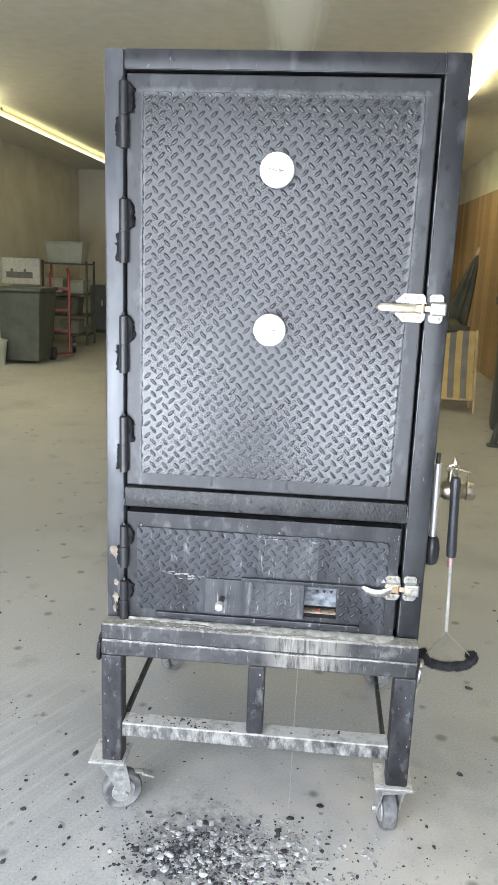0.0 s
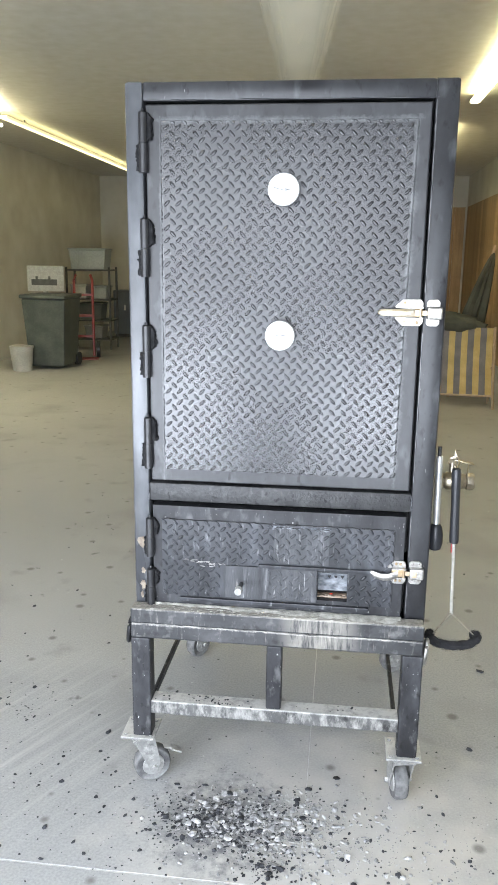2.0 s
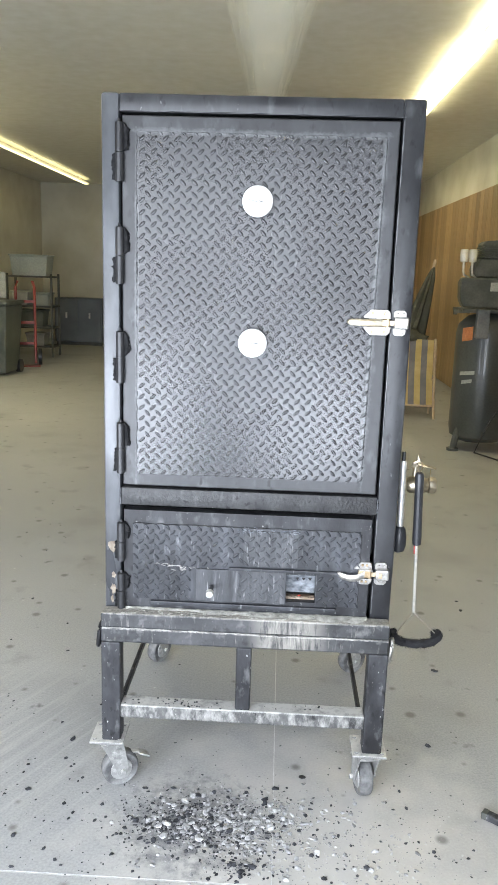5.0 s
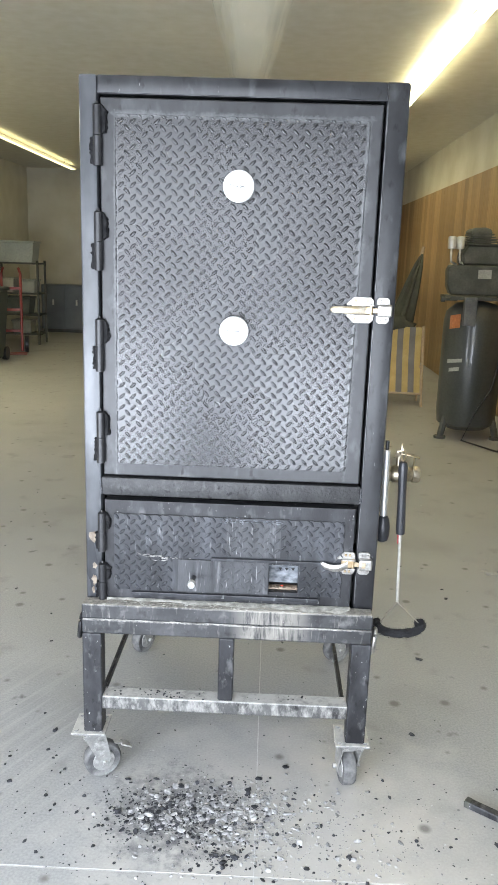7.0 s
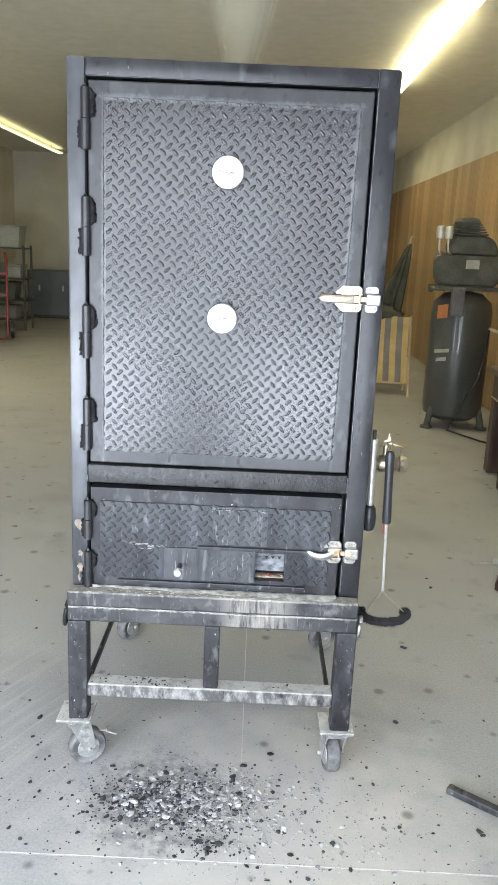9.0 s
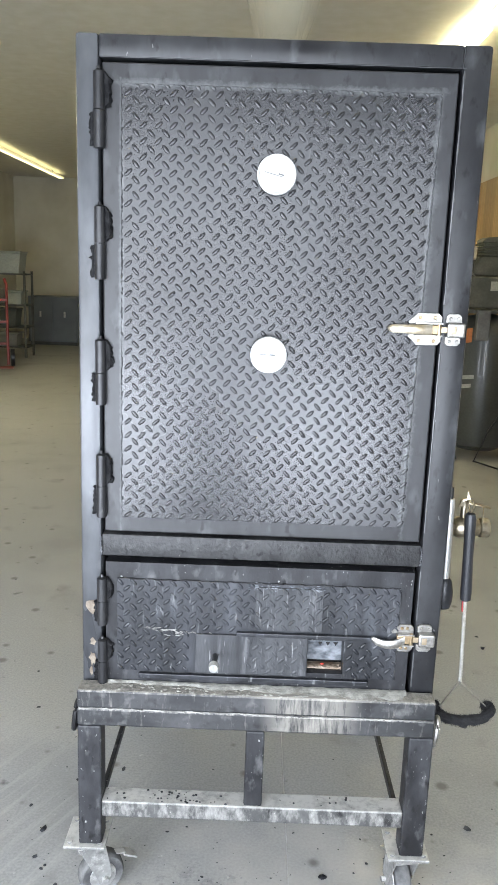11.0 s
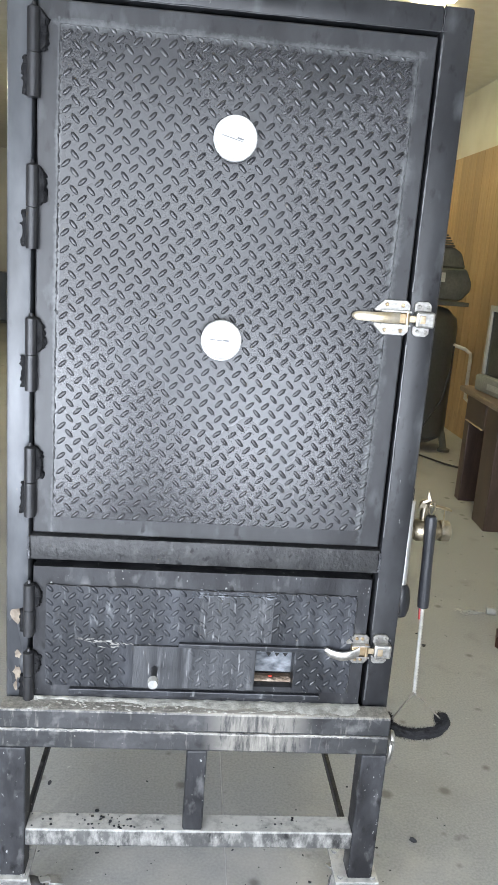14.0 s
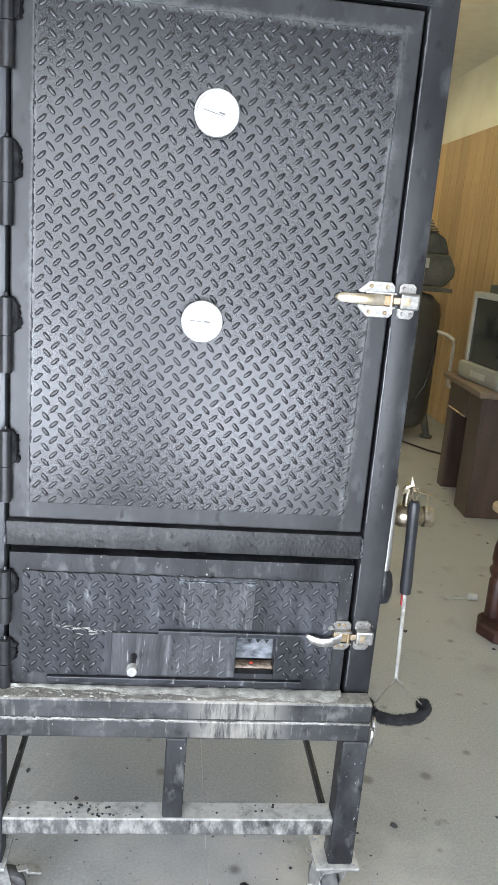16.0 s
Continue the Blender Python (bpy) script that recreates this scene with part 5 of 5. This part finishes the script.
prism(bm, [(-0.12, 1.69), (0.06, 1.69), (0.045, 1.725), (0.0, 1.74), (-0.08, 1.735), (-0.115, 1.715)], -0.09, 0.1, 0.008)
part("cylinder_head", bm, IRON, pump)
for dx in (-0.265, -0.195):
    bm = bmesh.new()
    lathe(bm, [(0.02, 1.56), (0.032, 1.566), (0.034, 1.6), (0.034, 1.65), (0.03, 1.66), (0.016, 1.664)], 18, Matrix.Translation((dx, -0.1, 0)))
    can = part("air_filter", bm, ZINC, comp, "silver air filter can", smooth=True)
    bm = bmesh.new()
    tube(bm, [(dx, -0.1, 1.562), (dx, -0.1, 1.5), (dx + 0.01, -0.09, 1.46), (dx + 0.06, -0.05, 1.44)], 0.009, 8)
    part("filter_pipe", bm, ZINC, can, smooth=True)
bm = bmesh.new()
tube(bm, [(0.2, -0.14, 0.86), (0.27, -0.22, 0.84), (0.31, -0.24, 0.81), (0.315, -0.24, 0.78), (0.315, -0.24, 0.5), (0.315, -0.24, 0.46), (0.34, -0.24, 0.44), (0.42, -0.24, 0.43)], 0.014, 8)
part("outlet_pipe", bm, ZINC, comp, "bent zinc outlet pipe", smooth=True)
bm = bmesh.new()
tube(bm, [(0.2, -0.16, 0.85), (0.17, -0.25, 0.7), (0.12, -0.28, 0.45), (0.0, -0.3, 0.25), (-0.1, -0.34, 0.03), (0.1, -0.6, 0.012), (0.35, -0.9, 0.012)], 0.008, 8)
part("air_hose", bm, RUBBER, comp, "black air hose", smooth=True)

# striped folding chair
chair = thing("folding_chair", "folding chair with a yellow and grey striped canvas back", "chair", (1.42, 6.05, 0), -4)
n_stripes = 9
for k in range(n_stripes):
    x0, x1 = -0.33 + 0.56 * k / n_stripes, -0.33 + 0.56 * (k + 1) / n_stripes
    bm = bmesh.new()
    prev = None
    for j in range(11):
        f = j / 10
        y, z = 0.06 + 0.24 * f + 0.05 * math.sin(math.pi * f), 0.13 + 0.66 * f
        row = [bm.verts.new((x0, y, z)), bm.verts.new((x1, y, z)), bm.verts.new((x1, y + 0.006, z)), bm.verts.new((x0, y + 0.006, z))]
        if prev:
            for e in range(4):
                bm.faces.new((prev[e], prev[(e + 1) % 4], row[(e + 1) % 4], row[e]))
        else:
            bm.faces.new(row)
        prev = row
    bm.faces.new(prev)
    part("canvas_stripe", bm, YELLOW_CLOTH if k % 2 == 0 else BLUE_CLOTH, chair)
for x in (-0.345, 0.245):
    bm = bmesh.new()
    tube(bm, [(x, -0.02, 0.0), (x, 0.06, 0.12), (x, 0.31, 0.8)], 0.014, 8)
    part("back_rail", bm, PALE_WOOD, chair, smooth=True)
    bm = bmesh.new()
    tube(bm, [(x * 0.94, 0.34, 0.0), (x * 0.94, 0.2, 0.4)], 0.013, 8)
    part("rear_leg", bm, PALE_WOOD, chair, smooth=True)
bm = bmesh.new()
tube(bm, [(-0.34, 0.07, 0.125), (0.24, 0.07, 0.125)], 0.013, 8)
part("bottom_rail", bm, PALE_WOOD, chair, smooth=True)

# dark tarpaulin over the chair's top, closed parasol behind
bm = bmesh.new()
bmesh.ops.create_icosphere(bm, subdivisions=4, radius=1)
for v in bm.verts:
    k = 1 + 0.22 * noise.noise(v.co * 2.3) + 0.08 * noise.noise(v.co * 7)
    v.co = Vector((v.co.x * 0.3 * k, v.co.y * 0.11 * k, v.co.z * 0.1 * k - 0.04 * v.co.x))
me = bpy.data.meshes.new("tarpaulin")
bm.to_mesh(me)
bm.free()
me.materials.append(GREEN_CLOTH)
me.shade_smooth()
tarp = new("tarpaulin", me)
tarp.location = (1.3, 6.42, 0.83)
tagged(tarp, "crumpled dark green tarpaulin over a chair back", "tarpaulin")
parasol = thing("parasol", "closed dark green parasol leaning on the pine wall", "parasol", (1.31, 6.72, 0))
bm = bmesh.new()
tube(bm, [(0, 0, 0), (0.2, 0.01, 0.8), (0.385, 0.02, 1.62)], 0.018, 8)
part("pole", bm, PALE_WOOD, parasol, smooth=True)
bm = bmesh.new()
rings = []
for j in range(13):
    f = j / 12
    c = Vector((0.1 + 0.27 * f, 0.01, 0.42 + 1.12 * f))
    rings.append([bm.verts.new(c + Vector(((0.13 * (1 - f) ** 0.7 + 0.012) * (1 + 0.3 * math.cos(8 * a)) * math.cos(a), (0.13 * (1 - f) ** 0.7 + 0.012) * (1 + 0.3 * math.cos(8 * a)) * math.sin(a), 0))) for a in [2 * math.pi * i / 40 for i in range(40)]])
for lo, hi in zip(rings, rings[1:]):
    for i in range(40):
        bm.faces.new((lo[i], lo[(i + 1) % 40], hi[(i + 1) % 40], hi[i]))
bm.faces.new(rings[-1])
part("canopy", bm, GREEN_CLOTH, parasol, "folded green canopy", smooth=True)

# turned stand beside the desk
stand = thing("turned_stand", "reddish wooden stand with a turned column", "stand", (1.302, 1.29, 0))
bm = bmesh.new()
lathe(bm, [(0.112, 0), (0.118, 0.006), (0.118, 0.04), (0.106, 0.052)], 8)
part("plinth", bm, RED_WOOD, stand)
bm = bmesh.new()
lathe(bm, [(0.034, 0.05), (0.036, 0.2), (0.03, 0.215), (0.04, 0.235), (0.042, 0.25), (0.032, 0.265), (0.038, 0.29), (0.036, 0.34), (0.026, 0.38), (0.024, 0.44), (0.05, 0.48)], 20, Matrix.Translation((-0.035, 0.055, 0)))
part("column", bm, RED_WOOD, stand, smooth=True)
bm = bmesh.new()
lathe(bm, [(0.08, 0.48), (0.1, 0.486), (0.1, 0.502), (0.092, 0.506)], 28, Matrix.Translation((0.0, 0.055, 0)))
part("stand_top", bm, PALE_WOOD, stand, "pale round stand top", smooth=True)

# frayed cord with a pale plug, and a short dark bar, on the concrete
cord = thing("power_cord", "frayed pale cord with a plug lying on the concrete", "cord", (1.2, 1.59, 0))
for k in range(6):
    bm = bmesh.new()
    ph, am = random.uniform(0, 6.28), random.uniform(0.006, 0.016)
    tube(bm, [(-0.045 + 0.0078 * j - 0.006 * k * (1 - j / 14), 0.009 * (k - 2.5) * (1 - j / 14) + am * math.sin(j * 1.1 + ph) * (1 - j / 15), 0.004 + 0.004 * abs(math.sin(j * 0.7 + ph))) for j in range(15)], 0.0016, 6)
    part("strand", bm, PALE_PLASTIC, cord, smooth=True)
bm = bmesh.new()
rod(bm, (0.062, 0, 0.0165), (0.1, -0.008, 0.0165), 0.0165, 0.015, seg=12)
part("plug", bm, PALE_PLASTIC, cord, "pale plug", smooth=True)
bar = thing("steel_offcut", "short dark square steel tube lying on the concrete", "offcut", (0.665, -0.06, 0))
ang = math.degrees(math.atan2(-0.077, 0.105))
bm = bmesh.new()
box(bm, 0.0, 0.42, -0.0125, 0.0125, 0.0, 0.02, 0.004)
bmesh.ops.rotate(bm, cent=(0, 0, 0), matrix=Matrix.Rotation(radians(ang), 3, "Z"), verts=bm.verts)
part("steel_tube", bm, LEG_PAINT, bar)
bm = bmesh.new()
box(bm, -0.004, 0.014, -0.0132, 0.0132, 0.0, 0.0208, 0.004)
bmesh.ops.rotate(bm, cent=(0, 0, 0), matrix=Matrix.Rotation(radians(ang), 3, "Z"), verts=bm.verts)
part("end_cap", bm, IRON, bar, "scuffed end of the tube")

# ---- clutter along the far side wall ----
shelf = thing("shelving_unit", "dark metal shelving loaded with tubs and boxes", "shelf", (-3.92, 10.5, 0))
for x in (-0.36, 0.34):
    for y in (-0.2, 0.2):
        boxes("post", [(x, x + 0.03, y, y + 0.03, 0, 1.3)], IRON, shelf)
for z in (0.15, 0.45, 0.78, 1.24):
    boxes("shelf_board", [(-0.36, 0.37, -0.2, 0.23, z, z + 0.025)], IRON, shelf)
CLEAR_TUB = surface("milky_plastic", (0.3, 0.33, 0.3), (0.38, 0.4, 0.36), 4, 50, (0.35, 0.5))


def tub(x, y, z, w, d, h, mtl, label, cat="tub", lidded=True):
    t = thing("storage_tub", label, cat, (x, y, z), 0, "tubs on the shelving")
    bm = bmesh.new()
    made = box(bm, -w / 2, w / 2, -d / 2, d / 2, 0, h, 0.012)
    for v in made:
        if v.co.z < h / 2:
            v.co.x *= 0.9
            v.co.y *= 0.9
    part("body", bm, mtl, t)
    if lidded:
        boxes("lid", [(-w / 2 - 0.012, w / 2 + 0.012, -d / 2 - 0.012, d / 2 + 0.012, h, h + 0.025)], mtl, t, bevel=0.006)
    return t


tub(-3.92, 10.5, 1.266, 0.6, 0.36, 0.3, CLEAR_TUB, "milky plastic tub on the shelving")
tub(-4.08, 10.48, 0.806, 0.26, 0.3, 0.2, PALE_PLASTIC, "pale tub on a dark shelf")
tub(-3.74, 10.48, 0.806, 0.24, 0.3, 0.18, CLEAR_TUB, "milky tub on a dark shelf")
tub(-3.95, 10.48, 0.476, 0.5, 0.3, 0.24, DARK_PLASTIC, "dark green tub on a shelf")
tub(-3.85, 10.48, 0.176, 0.3, 0.3, 0.18, GREY_PLASTIC, "grey tub on the lowest shelf")
bin_ = thing("wheeled_bin", "dark plastic wheeled bin standing by the wall", "bin", (-3.72, 8.2, 0))
bm = bmesh.new()
made = box(bm, -0.29, 0.29, -0.32, 0.32, 0.04, 0.92, 0.02)
for v in made:
    if v.co.z < 0.5:
        v.co.x *= 0.82
        v.co.y *= 0.82
part("body", bm, DARK_PLASTIC, bin_)
boxes("lid", [(-0.31, 0.31, -0.35, 0.33, 0.92, 0.97)], DARK_PLASTIC, bin_, bevel=0.015)
for x in (-0.24, 0.24):
    bm = bmesh.new()
    rod(bm, (x - 0.03, 0.27, 0.09), (x + 0.03, 0.27, 0.09), 0.09, seg=20)
    part("wheel", bm, RUBBER, bin_, smooth=True)
truck = thing("hand_truck", "red steel hand truck standing upright", "hand truck", (-3.62, 9.2, 0), 15)
for x in (-0.13, 0.13):
    bm = bmesh.new()
    tube(bm, [(x, 0, 0.03), (x, 0.03, 0.6), (x, 0.06, 1.12), (x * 0.8, 0.1, 1.2)], 0.02, 8)
    part("upright", bm, RED_PAINT, truck, smooth=True)
for z in (0.3, 0.6, 0.9):
    boxes("cross_bar", [(-0.13, 0.13, 0.015, 0.045, z, z + 0.035)], RED_PAINT, truck)
boxes("toe_plate", [(-0.2, 0.2, -0.2, 0.0, 0.0, 0.012)], RED_PAINT, truck)
for x in (-0.19, 0.19):
    bm = bmesh.new()
    rod(bm, (x - 0.025, 0.1, 0.12), (x + 0.025, 0.1, 0.12), 0.12, seg=22)
    part("wheel", bm, RUBBER, truck, smooth=True)
bucket = thing("bucket", "white plastic bucket on the concrete", "bucket", (-3.98, 7.75, 0))
bm = bmesh.new()
lathe(bm, [(0.12, 0.0), (0.15, 0.3), (0.158, 0.3), (0.158, 0.32), (0.145, 0.32)], 24)
part("pail", bm, PALE_PLASTIC, bucket, smooth=True)
bm = bmesh.new()
tube(bm, [(0.157 * math.cos(a), -0.03 * math.sin(a), 0.31 + 0.03 * math.sin(a)) for a in [math.pi * k / 12 for k in range(13)]], 0.004, 6)
part("bail", bm, ZINC, bucket, smooth=True)
board = thing("sign_stand", "white sign board with a dark printed bar on a pale post", "sign", (-3.9, 8.5, 0))
boxes("sign_board", [(-0.26, 0.26, -0.012, 0.0, 0.99, 1.33)], WHITE_STICKER, board, bevel=0.003)
boxes("printed_bar", [(-0.2, 0.16, -0.016, -0.0125, 1.07, 1.15), (-0.14, -0.11, -0.016, -0.0125, 1.15, 1.19), (0.04, 0.07, -0.016, -0.0125, 1.15, 1.19)], IRON, board, "dark printed shape")
boxes("post", [(-0.05, 0.0, 0.001, 0.04, 0.02, 1.2)], PALE_PLASTIC, board, bevel=0.004)
boxes("foot", [(-0.2, 0.15, -0.1, 0.14, 0.0, 0.0195)], PALE_PLASTIC, board, bevel=0.004)


cabinet = thing("steel_cabinet", "low dark blue-grey steel cabinet against the far wall", "cabinet", (-3.75, 12.6, 0))
boxes("body", [(-0.38, 0.5, -0.2, 0.3, 0.06, 0.86)], BLUE_STEEL, cabinet, bevel=0.008)
boxes("plinth", [(-0.36, 0.48, -0.16, 0.28, 0.0, 0.0595)], IRON, cabinet)
for x in (-0.36, 0.07):
    door = boxes("door", [(x, x + 0.41, -0.218, -0.2005, 0.08, 0.84)], BLUE_STEEL, cabinet, bevel=0.004)
    boxes("handle", [(x + 0.19, x + 0.22, -0.24, -0.2185, 0.5, 0.6)], ZINC, door, bevel=0.004)

# ---- smoke rising from the smoker's roof vent ----
def smoke_material():
    m = bpy.data.materials.new("thin_smoke")
    m.use_nodes = True
    t = m.node_tree
    t.nodes.remove(t.nodes["Principled BSDF"])
    clear, milk, white, both, mix = (t.nodes.new("ShaderNode" + k) for k in ("BsdfTransparent", "BsdfTranslucent", "BsdfDiffuse", "MixShader", "MixShader"))
    milk.inputs["Color"].default_value = white.inputs["Color"].default_value = (0.78, 0.77, 0.64, 1)
    t.links.new(milk.outputs[0], both.inputs[1])
    t.links.new(white.outputs[0], both.inputs[2])
    n = t.nodes.new("ShaderNodeTexNoise")
    n.inputs["Scale"].default_value, n.inputs["Detail"].default_value = 9, 4
    t.links.new(t.nodes.new("ShaderNodeTexCoord").outputs["Object"], n.inputs["Vector"])
    r = t.nodes.new("ShaderNodeMapRange")
    r.inputs["From Min"].default_value, r.inputs["From Max"].default_value = 0.3, 0.7
    r.inputs["To Min"].default_value, r.inputs["To Max"].default_value = 0.03, 0.085
    t.links.new(n.outputs["Fac"], r.inputs["Value"])
    t.links.new(r.outputs["Result"], mix.inputs["Fac"])
    t.links.new(clear.outputs[0], mix.inputs[1])
    t.links.new(both.outputs[0], mix.inputs[2])
    t.links.new(mix.outputs[0], t.nodes["Material Output"].inputs["Surface"])
    return m


bm = bmesh.new()
for share in (0.55, 0.8, 1.0):
    rings = []
    for j in range(13):
        f = j / 12
        z = 1.835 + 0.9 * f
        r = (0.026 + 0.25 * f ** 0.9) * share
        cx, cy = -0.008 + 0.012 * math.sin(4 * f), 0.35 + 0.05 * f
        rings.append([bm.verts.new((cx + r * (1 + 0.14 * noise.noise((3 * math.cos(a), 3 * math.sin(a), 6 * z))) * math.cos(a), cy + r * math.sin(a), z)) for a in [2 * math.pi * i / 28 for i in range(28)]])
    for lo, hi in zip(rings, rings[1:]):
        for i in range(28):
            bm.faces.new((lo[i], lo[(i + 1) % 28], hi[(i + 1) % 28], hi[i]))
plume = part("smoke_plume", bm, smoke_material(), None, smooth=True)
plume.visible_shadow = False
tagged(plume, "thin pale smoke rising from the smoker's roof", "smoke", kind="stuff")
